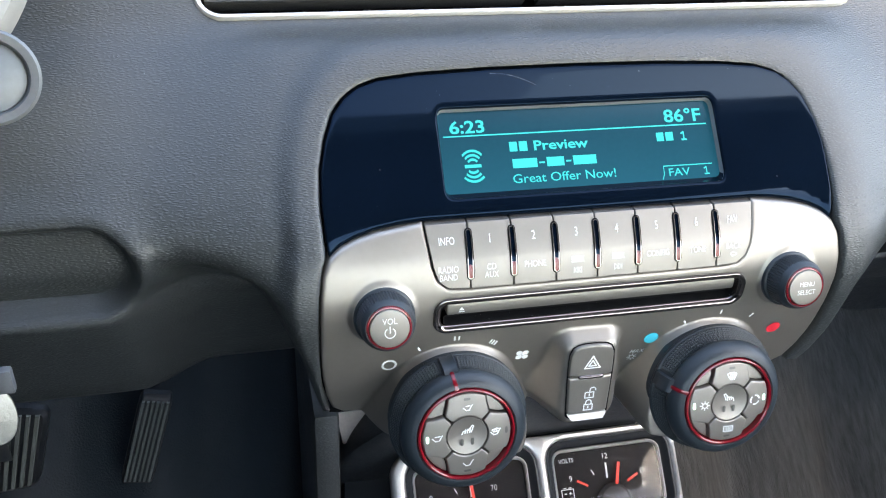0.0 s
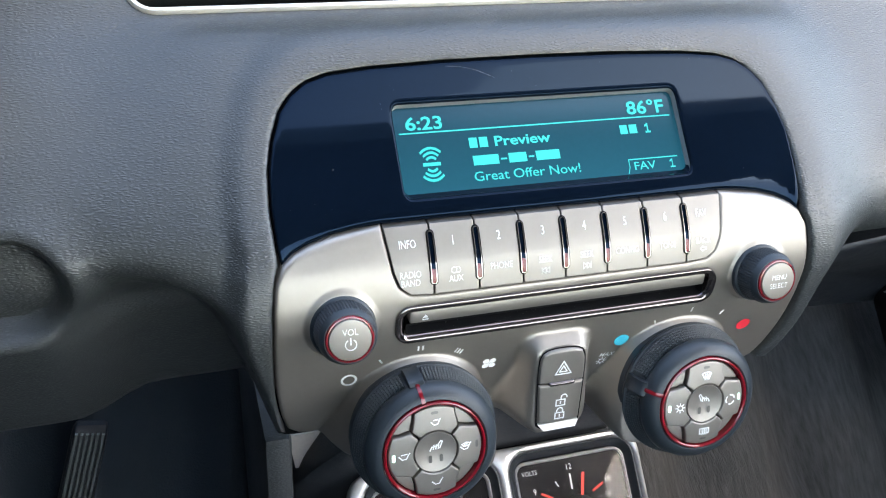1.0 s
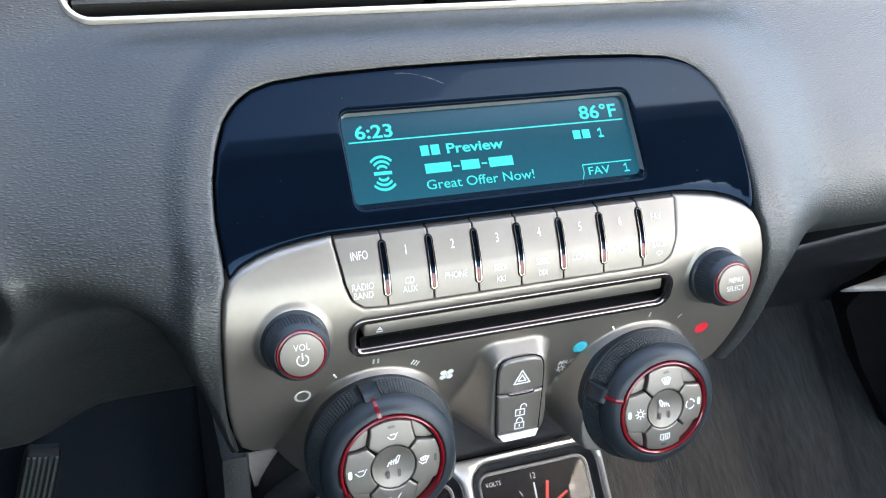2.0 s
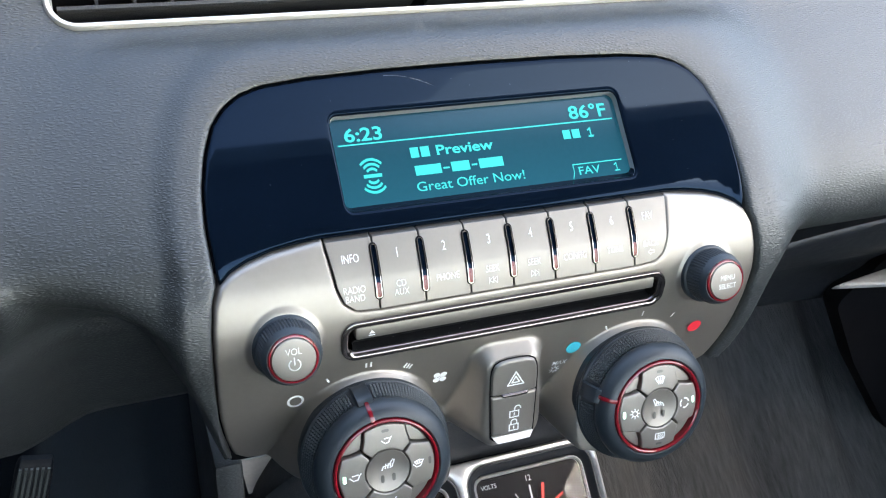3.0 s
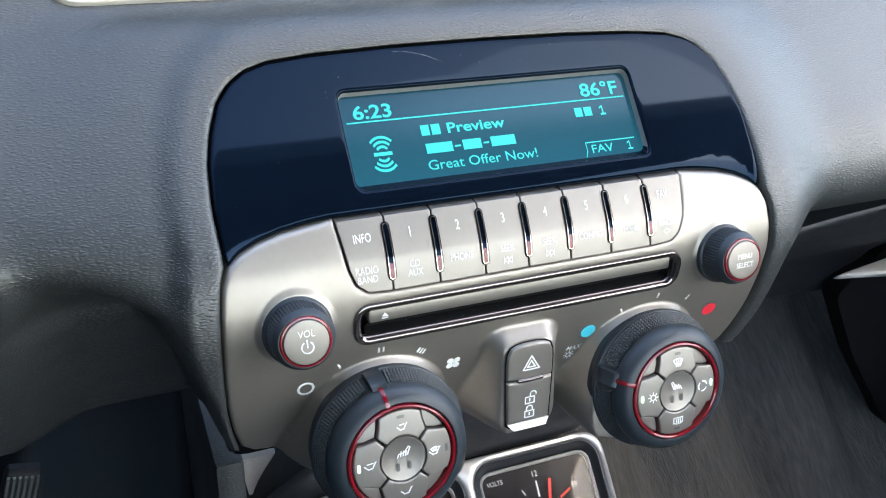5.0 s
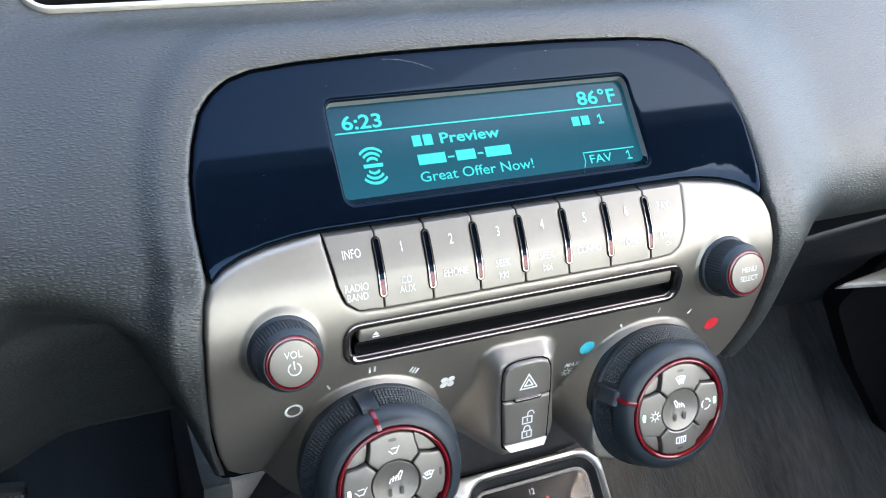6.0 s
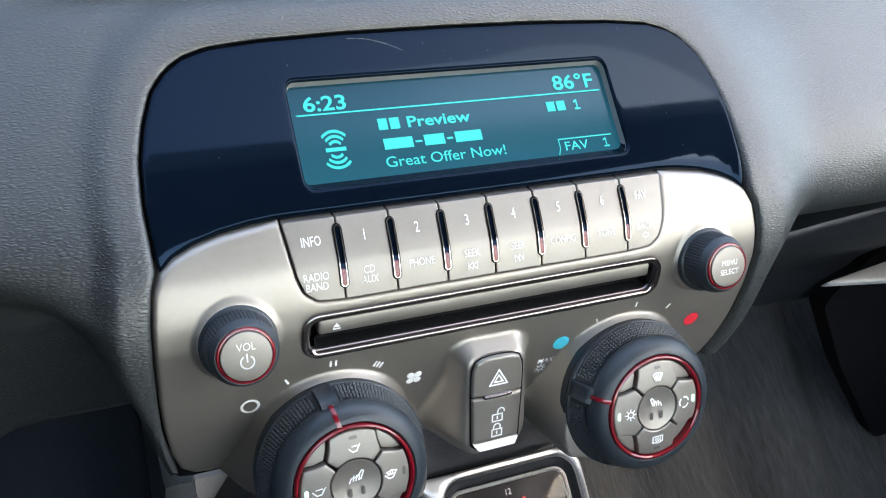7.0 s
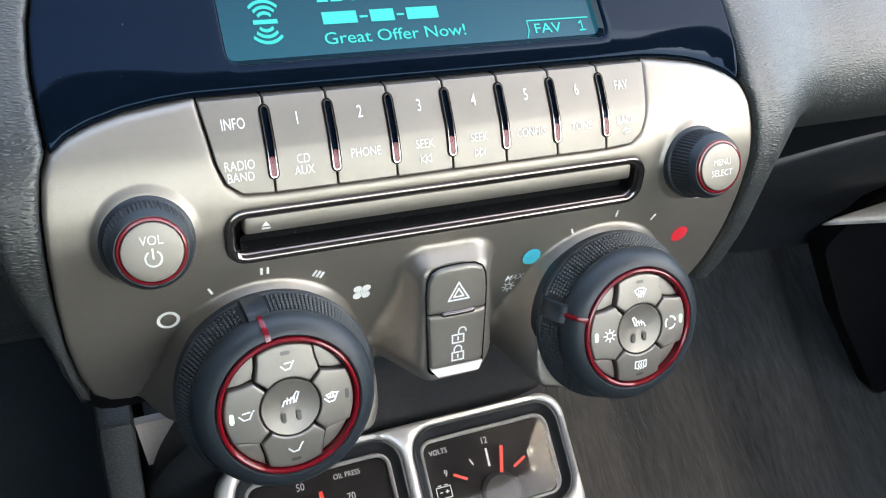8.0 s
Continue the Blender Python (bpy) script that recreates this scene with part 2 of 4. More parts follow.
def lathe(name, profile, to_world, seg=72, sharp=35, close=True):
    """Turns (radius, height) about an axis; to_world maps (u, v, h) arrays."""
    a = np.linspace(0, 2 * math.pi, seg, endpoint=False)
    rows = [to_world(r * np.cos(a), r * np.sin(a), np.full(seg, h)) for r, h in profile]
    v = np.vstack(rows)
    f = []
    for k in range(len(rows) - 1):
        for i in range(seg):
            j = (i + 1) % seg
            f.append((k * seg + i, k * seg + j, (k + 1) * seg + j, (k + 1) * seg + i))
    if close:
        f.append(tuple(range((len(rows) - 1) * seg, len(rows) * seg)))
    return mesh_of(name, v, f, sharp)


def merged(name, chunks, sharp=42):
    v, f = [], []
    for cv, cf in chunks:
        k = len(v)
        v += [tuple(p) for p in cv]
        f += [tuple(i + k for i in q) for q in cf]
    return mesh_of(name, v, f, sharp)


def strokes(name, lines, width, surf, off=0.00025, fills=()):
    """Printed marks: ribbons along polylines, and filled outlines, in the plane of surf."""
    chunks = []
    for line in lines:
        p = np.asarray(line, float)
        for a, b in zip(p[:-1], p[1:]):
            d = b - a
            d = d / max(np.hypot(*d), 1e-9)
            nrm = np.array([-d[1], d[0]]) * width / 2
            ex = d * width * 0.35
            q = np.array([a - ex - nrm, b + ex - nrm, b + ex + nrm, a - ex + nrm])
            chunks.append((surf(q[:, 0], q[:, 1], np.full(4, off)), [(0, 1, 2, 3)]))
    for loop in fills:
        q = np.asarray(loop, float)
        chunks.append((surf(q[:, 0], q[:, 1], np.full(len(q), off)), [tuple(range(len(q)))]))
    return merged(name, chunks)


def arc(cx, cz, r, a0, a1, k=14, sx=1.0):
    return [(cx + sx * r * math.cos(radians(a0 + (a1 - a0) * i / k)), cz + r * math.sin(radians(a0 + (a1 - a0) * i / k))) for i in range(k + 1)]


def lettering(words, size, cx, cz, surf, align="CENTER", weight=0.0, stretch=1.0, off=0.00025, slant=0.0, span=None):
    """Words as a flat mesh laid on surf; span: (x0, x1, z0, z1) that they fill."""
    cu = bpy.data.curves.new("lettering", "FONT")
    cu.body, cu.size, cu.align_x, cu.align_y = words, 1.0, align, "CENTER"
    cu.offset, cu.resolution_u, cu.shear = weight, 3, slant
    tmp = new("lettering_source", cu)
    bpy.context.view_layer.update()
    raw = bpy.data.meshes.new_from_object(tmp.evaluated_get(bpy.context.evaluated_depsgraph_get()))
    v = np.array([tuple(p.co) for p in raw.vertices])
    f = [tuple(p.vertices) for p in raw.polygons]
    bpy.data.objects.remove(tmp)
    bpy.data.meshes.remove(raw)
    bpy.data.curves.remove(cu)
    x, z = cx + v[:, 0] * size * stretch, cz + v[:, 1] * size
    if span:
        lo, hi = v[:, :2].min(0), v[:, :2].max(0)
        x = span[0] + (v[:, 0] - lo[0]) / (hi[0] - lo[0]) * (span[1] - span[0])
        z = span[2] + (v[:, 1] - lo[1]) / (hi[1] - lo[1]) * (span[3] - span[2])
    return mesh_of("lettering", surf(x, z, np.full(len(v), off)), f, recalc=False)


def box(name, x0, x1, y0, y1, z0, z1, r=0.004):
    bm = bmesh.new()
    bmesh.ops.create_cube(bm, size=1)
    for v in bm.verts:
        v.co = ((x0 + x1) / 2 + v.co.x * (x1 - x0), (y0 + y1) / 2 + v.co.y * (y1 - y0), (z0 + z1) / 2 + v.co.z * (z1 - z0))
    if r:
        bmesh.ops.bevel(bm, geom=bm.edges[:], offset=r, segments=2, affect="EDGES", profile=0.6)
    me = bpy.data.meshes.new(name)
    bm.to_mesh(me)
    bm.free()
    me.shade_smooth()
    me.set_sharp_from_angle(angle=radians(35))
    return me


def step01(x):
    x = np.clip(x, 0, 1)
    return x * x * (3 - 2 * x)


# ---- the rolled face of the centre stack: one profile, carried across ----
KZ = [0.36, 0.40, 0.43, 0.445, 0.460, 0.475, 0.490, 0.505, 0.520, 0.530, 0.540, 0.548, 0.559, 0.60, 0.70]
KY = [0.030, 0.014, 0.0035, -0.0025, -0.008, -0.0125, -0.016, -0.0185, -0.0195, -0.018, -0.0145, -0.010, -0.002, 0.0370, 0.132]
CREASE = 0.5445
_z = np.arange(0.36, 0.70, 0.0005)
_y = np.interp(_z, KZ, KY)
_w = np.exp(-0.5 * (np.arange(-12, 13) / 5.0) ** 2)
_y = np.convolve(np.pad(_y, 12, mode="edge"), _w / _w.sum(), "valid")
_y = _y - 0.0005 * np.exp(-np.abs(_z - CREASE) / 0.006)  # crease across the keys
_s = np.gradient(_y, _z)


def face_y(z):
    return np.interp(z, _z, _y)


def face(x, z, off):
    """A point off metres in front of the stack's face."""
    s = np.interp(z, _z, _s)
    k = 1 / np.sqrt(1 + s * s)
    return np.c_[x, face_y(z) - off * k, z + off * s * k]


def lifted(base=0.0, r=0.0):
    """Face with a rounded rim of radius r and height base."""
    def f(x, z, d):
        e = np.clip(1 - d / r, 0, 1) if r else 0 * d
        return face(x, z, base - (r * (1 - np.sqrt(1 - e * e)) if r else 0))
    return f


def mm(pairs):
    return np.array(pairs, float) / 1000


GLASS_HALF = [(131.2, 553.2), (131.8, 568), (130.6, 580), (127.6, 590), (122.8, 599.5), (117, 605), (110, 608.8), (100, 611.2), (80, 612.7), (45, 613.7), (0, 614)]
PLATE_TOP = [(86, 558.6), (97, 558.0), (108, 556.7), (118, 554.4), (125.5, 551.6), (130.5, 548.3)]
PLATE_SIDE = [(133.8, 542), (135.4, 532), (136.1, 518), (136.2, 500), (135.6, 482), (133.6, 466), (130.6, 454), (125, 448.5)]
KNOB_X, KNOB_Z, BOSS_Z = 0.070, 0.4585, 0.4621

glass_half = mm(GLASS_HALF)
glass_low = mm([(130.2, 549.4), (125.3, 553.2), (117.8, 556.1), (108, 558.4), (97, 559.7), (86, 560.3)])
glass_right = glass_half + np.c_[0.0020 * np.clip((glass_half[:, 1] - 0.565) / 0.02, 0, 1) * (glass_half[:, 0] > 0.05), 0 * glass_half[:, 0]]
glass_loop = np.vstack([glass_right, (glass_half[:-1] * (-1, 1))[::-1], glass_low * (-1, 1), glass_low[::-1]])
plate_r = np.vstack([mm(PLATE_TOP), mm(PLATE_SIDE), mm([(118, 447), (112, 449.5), (106, 455), (99, 459.5), (88, 457), (79, 454), (71, 443), (63, 438), (54, 434.5), (45, 435.5), (36, 438), (28, 441.8), (21, 445), (14, 446.5), (10, 446.8)])])
stack_side = np.vstack([glass_half[::-1], mm([(131, 549), (132.6, 546)]), mm(PLATE_SIDE)[:-2]])
AXIS = np.array([0, -math.cos(radians(16)), math.sin(radians(16))])
UPV = np.array([0, math.sin(radians(16)), math.cos(radians(16))])


def knob_space(cx, cy, cz):
    def f(u, v, h):
        u, v, h = np.asarray(u, float), np.asarray(v, float), np.asarray(h, float)
        return np.array([cx, cy, cz]) + u[:, None] * np.array([1, 0, 0]) + v[:, None] * UPV + h[:, None] * AXIS
    return f


def smin(a, b, k=0.0035):
    """The lesser of two depths, with a soft join."""
    h = np.clip(0.5 + 0.5 * (b - a) / k, 0, 1)
    return b * (1 - h) + a * h - k * h * (1 - h)


def plate_surface(x, z, d):
    y = face_y(z)
    for s in (-1, 1):
        r = np.hypot(x - s * KNOB_X, z - BOSS_Z)
        plane = -0.0318 + (z - BOSS_Z) * 0.287
        down = step01((BOSS_Z + 0.012 - z) / 0.040)
        w = 1 - step01((r - 0.0302 - 0.0104 * down) / (0.0060 + 0.0072 * down))
        y = y + (smin(plane, y) - y) * w
        r = np.hypot(x - s * 0.1065, z - 0.5215)
        plane = -0.0215 + (z - 0.5215) * 0.287
        w = 1 - step01((r - 0.0138) / 0.0038)
        y = y + (np.minimum(plane, y) - y) * w
    # cheek that carries the hazard switch
    hy = -0.0262 - (0.486 - z) * 0.118
    q = np.maximum(np.abs(x) - 0.0092 + 0.004 * step01((0.455 - z) / 0.010), 0)
    t = np.maximum(z - 0.4905, 0)
    w = 1 - step01((np.hypot(q, t) - 0.0032) / (0.0082 + 0.0095 * step01((0.486 - z) / 0.036)))
    y = y + (smin(hy, y, 0.006) - y) * w
    e = np.clip(1 - d / 0.0016, 0, 1)
    return np.c_[x, y + 0.0016 * (1 - np.sqrt(1 - e * e)), z]


# ---- dashboard skin ----
DV = [0.36, 0.40, 0.44, 0.47, 0.49, 0.505, 0.52, 0.535, 0.55, 0.58, 0.60, 0.62, 0.64, 0.655, 0.70, 0.712, 0.73, 0.80, 1.20]
DY = [0.21, 0.175, 0.138, 0.098, 0.060, 0.028, 0.004, -0.001, 0.006, 0.030, 0.050, 0.070, 0.088, 0.097, 0.117, 0.124, 0.140, 0.21, 0.61]
DZ = [0.36, 0.40, 0.44, 0.47, 0.49, 0.505, 0.52, 0.535, 0.55, 0.58, 0.60, 0.616, 0.630, 0.641, 0.683, 0.690, 0.693, 0.698, 0.700]
_v = np.arange(0.36, 1.2, 0.001)


def eased(vals, k=9):
    w = np.exp(-0.5 * (np.arange(-2 * k, 2 * k + 1) / k) ** 2)
    q = np.interp(_v, DV, vals)
    return np.convolve(np.concatenate([np.full(2 * k, q[0]), q, np.full(2 * k, q[-1])]), w / w.sum(), "valid")


_dy, _dz = eased(DY, 6), eased(DZ, 6)
_ty, _tz = np.gradient(_dy, _v), np.gradient(_dz, _v)


def dash(x, v, off):
    y, z = np.interp(v, _v, _dy), np.interp(v, _v, _dz)
    ty, tz = np.interp(v, _v, _ty), np.interp(v, _v, _tz)
    k = 1 / np.maximum(np.hypot(ty, tz), 1e-6)
    return np.c_[x, y - off * tz * k, z + off * ty * k]


stack_hole = np.vstack([stack_side, mm([(128, 440), (126, 405)])])
stack_hole = np.vstack([stack_hole, (stack_hole[1:] * (-1, 1))[::-1]])
stack_hole = shifted(resample(stack_hole, 0.002), -0.0008)
vent_hole = rounded(-0.181, 0.181, 0.6420, 0.698, 0.012)
pocket = rounded(-0.40, -0.2135, 0.513, 0.564, 0.0255, 9)


# the driver's knee bolster falls back more slowly, then turns under
KNEE_V = [0.36, 0.395, 0.410, 0.420, 0.430, 0.45, 0.47, 0.49, 0.505, 0.52, 0.535]
KNEE_Y = [0.20, 0.120, 0.082, 0.064, 0.053, 0.041, 0.030, 0.019, 0.010, 0.004, -0.001]


def dash_surface(x, v, d):
    q = np.c_[x, v]
    p = dash(x, v, 0 * x)
    p[:, 1] += (np.interp(v, KNEE_V, KNEE_Y) - np.interp(v, _v, _dy)) * step01((-x - 0.10) / 0.03) * step01((0.53 - v) / 0.02)
    p[:, 1] += 0.024 * step01((0.558 - v) / 0.040) * step01((x + 0.235) / 0.045) * (x < 0)
    # fuller nose either side of the stack, so that the face turns down sooner
    p[:, 1] -= np.exp(-((v - 0.562) / 0.020) ** 2) * (0.0065 * step01((x - 0.16) / 0.05) + 0.004 * step01((-x - 0.15) / 0.05))
    ds = away(q, stack_hole)
    low = step01((v - 0.5) / 0.04)
    side = step01((x - 0.06) / 0.08) * step01((v - 0.480) / 0.09)
    left = step01((-x - 0.06) / 0.06) * step01((v - 0.520) / 0.03)
    keep = step01((v - 0.475) / 0.045)
    edge = ds - 0.002 - 0.009 * np.where(x < 0, keep, 1) * (0.73 + 0.27 * low)
    w = 1 - (1 - 0.30 * left) * step01(edge / (np.where(x < 0, 0.014 + 0.008 * keep, 0.022) + 0.036 * side + 0.050 * left)) - 0.30 * left * step01(edge / 0.009)
    w = w * (1 - step01((v - 0.624) / 0.014))
    target = face_y(v) - 0.0022
    p[:, 1] += (target - p[:, 1]) * w
    p[:, 2] += (v - p[:, 2]) * w
    e = np.clip(1 - ds / 0.0030, 0, 1)
    p[:, 1] += 0.0030 * (1 - np.sqrt(1 - e * e))
    # oval pocket beside the steering column, with a raised lip
    ins = within(q, pocket)
    dp = away(q, pocket)
    p[:, 1] += np.where(ins, 0.017 * step01(dp / 0.010) - 0.002, -0.002 * (1 - step01(dp / 0.012)))
    return p


def dense(x0, x1, z0, z1, s):
    a, b = np.meshgrid(np.arange(x0, x1, s), np.arange(z0, z1, s))
    a[1::2] += s / 2
    return np.c_[a.ravel(), b.ravel()]


rim_pts = stack_hole[stack_hole[:, 1] > 0.4512]
turn = np.degrees(np.arctan2(rim_pts[:, 1] - 0.52, rim_pts[:, 0]))
rim_pts = rim_pts[np.argsort(-np.where(turn < -90, turn + 360, turn))]
dash_out = np.vstack([np.array([(-0.72, 0.366), (-0.28, 0.366), (-0.185, 0.366), (-0.155, 0.385), (-0.142, 0.42), (-0.138, 0.4485)]), rim_pts, np.array([(0.16, 0.450), (0.253, 0.462), (0.285, 0.470), (0.32, 0.474), (0.70, 0.485), (0.70, 1.10), (-0.72, 1.10)])])
near = dense(-0.19, 0.20, 0.41, 0.67, 0.0038)
near = near[away(near, stack_hole) < 0.05]
folds = np.vstack([dense(0.132, 0.192, 0.440, 0.560, 0.0017), dense(-0.192, -0.132, 0.400, 0.560, 0.0019)])
near = np.vstack([near[(np.abs(near[:, 0]) < 0.131) | (near[:, 1] > 0.561)], folds[away(folds, stack_hole) < 0.05]])
near_pocket = dense(-0.42, -0.19, 0.49, 0.585, 0.0045)
near_pocket = np.vstack([near_pocket[away(near_pocket, pocket) > 0.0135]] + [shifted(resample(pocket, 0.003), e) for e in (-0.012, -0.009, -0.006, -0.003, 0.0, 0.002, 0.004, 0.006, 0.0085, 0.011)])
near = np.vstack([near, near_pocket, dense(-0.45, 0.45, 0.42, 0.645, 0.011)])
near = near[(away(near, pocket) > 0.0132) | (away(near, pocket) < 0.0115)]
dashboard = setting("dashboard", patch("dashboard", dash_out, dash_surface, [vent_hole], step=0.03, edge=0.0035,
                    roll=(0.0008, 0.0018, 0.0030), back=(0, 0.012, -0.004), extra=near, sharp=60), M_SKIN,
                    "charcoal grained vinyl dashboard with a raised hood round the radio")

# ---- closing walls of the open cabin, heights and tones set to shape its light ----
setting("floor", box("floor", -0.76, 0.76, -1.4, 0.75, -0.05, 0.0, 0), M_DIM_FLOOR, "cabin floor, coloured dark to bounce little light")
setting("wall_north", box("wall_north", -0.76, 0.76, 0.70, 0.76, 0.0, 0.66, 0), M_DARK, "dark bulkhead behind the dashboard")
setting("wall_south", box("wall_south", -0.76, 0.76, -1.46, -1.40, 0.0, 0.62, 0), M_LINING, "unseen rear wall, kept pale and warm to bounce fill light")
# unseen screen added to block rear-left sky, as a driver's body would
setting("blocker_southwest", box("blocker_southwest", -0.74, -0.20, -0.52, -0.46, 0.0, 1.15, 0), M_DARK, "unseen dark blocker that shades the driver side")
# unseen wall, raised with no window so it blocks sky from the left
setting("wall_west", box("wall_west", -0.80, -0.74, -1.46, 0.76, 0.0, 1.15, 0), M_DARK, "tall dark wall blocking sky light on the driver side")
setting("wall_east", box("wall_east", 0.71, 0.77, -1.46, 0.76, 0.0, 0.62, 0), M_DARK, "dark lined door wall on the passenger side")
setting("ceiling", box("ceiling", -0.80, 0.77, -1.46, -0.27, 1.15, 1.19, 0), M_LINING, "grey cloth headliner of the cabin roof")
# unseen pale sheet added to bounce daylight in from below the horizon
setting("ground", box("ground", -400, 400, -400, 400, -0.40, -0.30, 0), M_GROUND, "unseen pale ground outside, bouncing daylight into the cabin")


def toe_board(x0, x1, seed, y0, rake):
    xs, ss = np.linspace(x0, x1, 90), np.linspace(0, 1, 50)
    rows = []
    for s in ss:
        z = 0.36 * s
        fold = 0.015 * np.sin(xs * 48 + 2.6 * s + seed + 1.2 * np.sin(5 * s + seed)) + 0.0035 * np.sin(xs * 97 - 4.2 * s + seed * 2) + 0.004 * np.sin(xs * 23 + 5 * s)
        fold = fold * step01(np.array([s / 0.3]))[0]
        rows.append(np.c_[xs, y0 + rake * z + 0 * xs - 0.8 * fold, z + 0.6 * fold])
    return strip("toe_board", rows, closed=False)


setting("floor_carpet", box("floor_carpet", 0.135, 0.70, -0.62, 0.108, 0.0, 0.010, 0.004), M_CARPET, "charcoal carpet on the passenger floor")
setting("floor_slope_1", toe_board(0.135, 0.69, 0.7, 0.10, 1.16), M_CARPET, "charcoal carpet rising in soft folds to the bulkhead")
# driver's slope coloured darker than the carpet for shade under the dashboard
setting("floor_slope_2", toe_board(-0.70, -0.13, 2.1, 0.25, 0.75), M_DIM_FLOOR, "floor slope below the pedals, footwell shade in its dark colour")

# ---- radio faceplate, with its buttons and slot ----
radio = thing("car_radio", (0, 0.0, 0.447), "titanium-coloured car radio faceplate with eight buttons and a disc slot", "radio")
panel_low = [(82.6, 541.5), (80.2, 535.2), (75.5, 531.6), (64, 530.8)]
panel_half = mm([(85.6, 559.4)] + panel_low)
panel_loop = np.vstack([panel_half, (panel_half * (-1, 1))[::-1]])
slot_loop = rounded(-0.0815, 0.0815, 0.5075, 0.5257, 0.0062)
plate_full = np.vstack([plate_r[1:], (plate_r[1:] * (-1, 1))[::-1], panel_half * (-1, 1), panel_half[::-1]])
RINGS = ((KNOB_X, BOSS_Z, 180, [0.029] + list(np.arange(0.0305, 0.0390, 0.0005))), (0.1065, 0.5215, 90, list(np.arange(0.0146, 0.0212, 0.0005))))
flares = np.array([(s * cx + r * math.cos(a), cz + r * math.sin(a)) for s in (-1, 1) for cx, cz, n, rs in RINGS for r in rs for a in np.linspace(0, 2 * math.pi, n, endpoint=False)])
close = np.vstack([dense(-0.137, 0.137, 0.412, 0.488, 0.00125), dense(-0.030, 0.030, 0.488, 0.512, 0.00125)])
for s in (-1, 1):
    close = close[np.hypot(close[:, 0] - s * KNOB_X, close[:, 1] - BOSS_Z) > 0.0398]
crease_row = np.c_[np.arange(-0.134, 0.134, 0.0012), np.full(224, CREASE)[:len(np.arange(-0.134, 0.134, 0.0012))]]
flares = np.vstack([flares, close, crease_row])
faceplate = part("faceplate", patch("faceplate", plate_full, plate_surface, [slot_loop], step=0.0026, edge=0.0012, roll=(0.0004, 0.0010, 0.0017),
     back=(0, 0.012, 0), extra=flares, bare=[(s * x, z, r) for s in (-1, 1) for x, z, r in ((KNOB_X, BOSS_Z, 0.0400), (0.1065, 0.5215, 0.0214))] + [(0.014 * k, 0.470, 0.020) for k in range(-2, 3)]), M_SILVER, radio)
part("backing", patch("backing", panel_loop, lambda x, z, d: face(x, z, -0.0035 + 0 * x), step=0.006, back=None), M_GAP, radio, "black seam behind the buttons")
part("housing", patch("housing", shifted(stack_hole[stack_hole[:, 1] > 0.43], -0.006), lambda x, z, d: np.c_[x, face_y(z) + 0.016, z], step=0.015, edge=0.006, back=(0, 0.03, 0)), M_GAP, radio, "dark housing behind the faceplate")

SEAMS = [-0.0858, -0.0644, -0.0430, -0.0215, -0.0003, 0.0211, 0.0424, 0.0638, 0.0858]
KEY_WORDS = [("INFO", "RADIO", "BAND"), ("1", "CD", "AUX"), ("2", "PHONE", ""), ("3", "SEEK", "<"), ("4", "SEEK", ">"), ("5", "CONFIG", ""), ("6", "TONE", ""), ("FAV", "BACK", "b")]
GAPW = 0.00028
for i, (top_word, low_word, extra_word) in enumerate(KEY_WORDS):
    a, b = SEAMS[i] + GAPW, SEAMS[i + 1] - GAPW
    z0, z1 = 0.53085 + 0.0003, 0.5587
    poly = [(b, z0), (b, z1), (a, z1), (a, z0)]
    if i == 0:
        poly = [(b, z0), (b, z1)] + [(-x + 0.0004, z) for x, z in mm([(85.4, 558.7), (82.6, 541.5), (80.2, 535.4), (75.5, 531.9)])]
    if i == 7:
        poly = [(x - 0.0004, z) for x, z in mm([(75.5, 531.9), (80.2, 535.4), (82.6, 541.5), (85.4, 558.7)])] + [(a, z1), (a, z0)]
    key = part("button", patch("button", np.array(poly), lifted(0.0006, 0.0004), step=0.0026, edge=0.0008, roll=(0.0002, 0.0004), back=(0, 0.004, 0), extra=crease_row, sharp=8),
               M_KEYCAP, radio)
    cx = [-0.0752, -0.0541, -0.0323, -0.0106, 0.0104, 0.0316, 0.0531, 0.0729][i]
    part("lettering", lettering(top_word, 0.0050 if i not in (0, 7) else 0.0043, cx, 0.5518, face, stretch=0.80, off=0.0010, weight=0.002), M_WHITE, key)
    two = extra_word in ("BAND", "AUX")
    cz = 0.5405 if two or extra_word else 0.5402
    part("lettering", lettering(low_word, 0.0040, cx, cz, face, stretch=0.82, off=0.0010), M_FAINT, key)
    if two:
        part("lettering", lettering(extra_word, 0.0040, cx, 0.5370, face, stretch=0.82, off=0.0010), M_FAINT, key)
    elif extra_word in ("<", ">"):
        s = 1 if extra_word == ">" else -1
        w, zc = 0.0019, 0.5357
        tri = [[(cx + s * (k - 0.00195), zc - 0.0014), (cx + s * (k - 0.00195 + w), zc), (cx + s * (k - 0.00195), zc + 0.0014), (cx + s * (k - 0.00195), zc - 0.0014)] for k in (0, w)]
        tri.append([(cx + s * 0.00195, zc - 0.0014), (cx + s * 0.00195, zc + 0.0014)])
        part("icon", strokes("icon", tri, 0.00028, face, 0.0010), M_FAINT, key)
    elif extra_word == "b":
        zc = 0.5368
        part("icon", strokes("icon", [[(cx - 0.0017, zc), (cx - 0.0002, zc + 0.0013), (cx - 0.0002, zc + 0.0006), (cx + 0.0016, zc + 0.0006), (cx + 0.0016, zc - 0.0006),
             (cx - 0.0002, zc - 0.0006), (cx - 0.0002, zc - 0.0013), (cx - 0.0017, zc)]], 0.00028, face, 0.0010), M_FAINT, key)

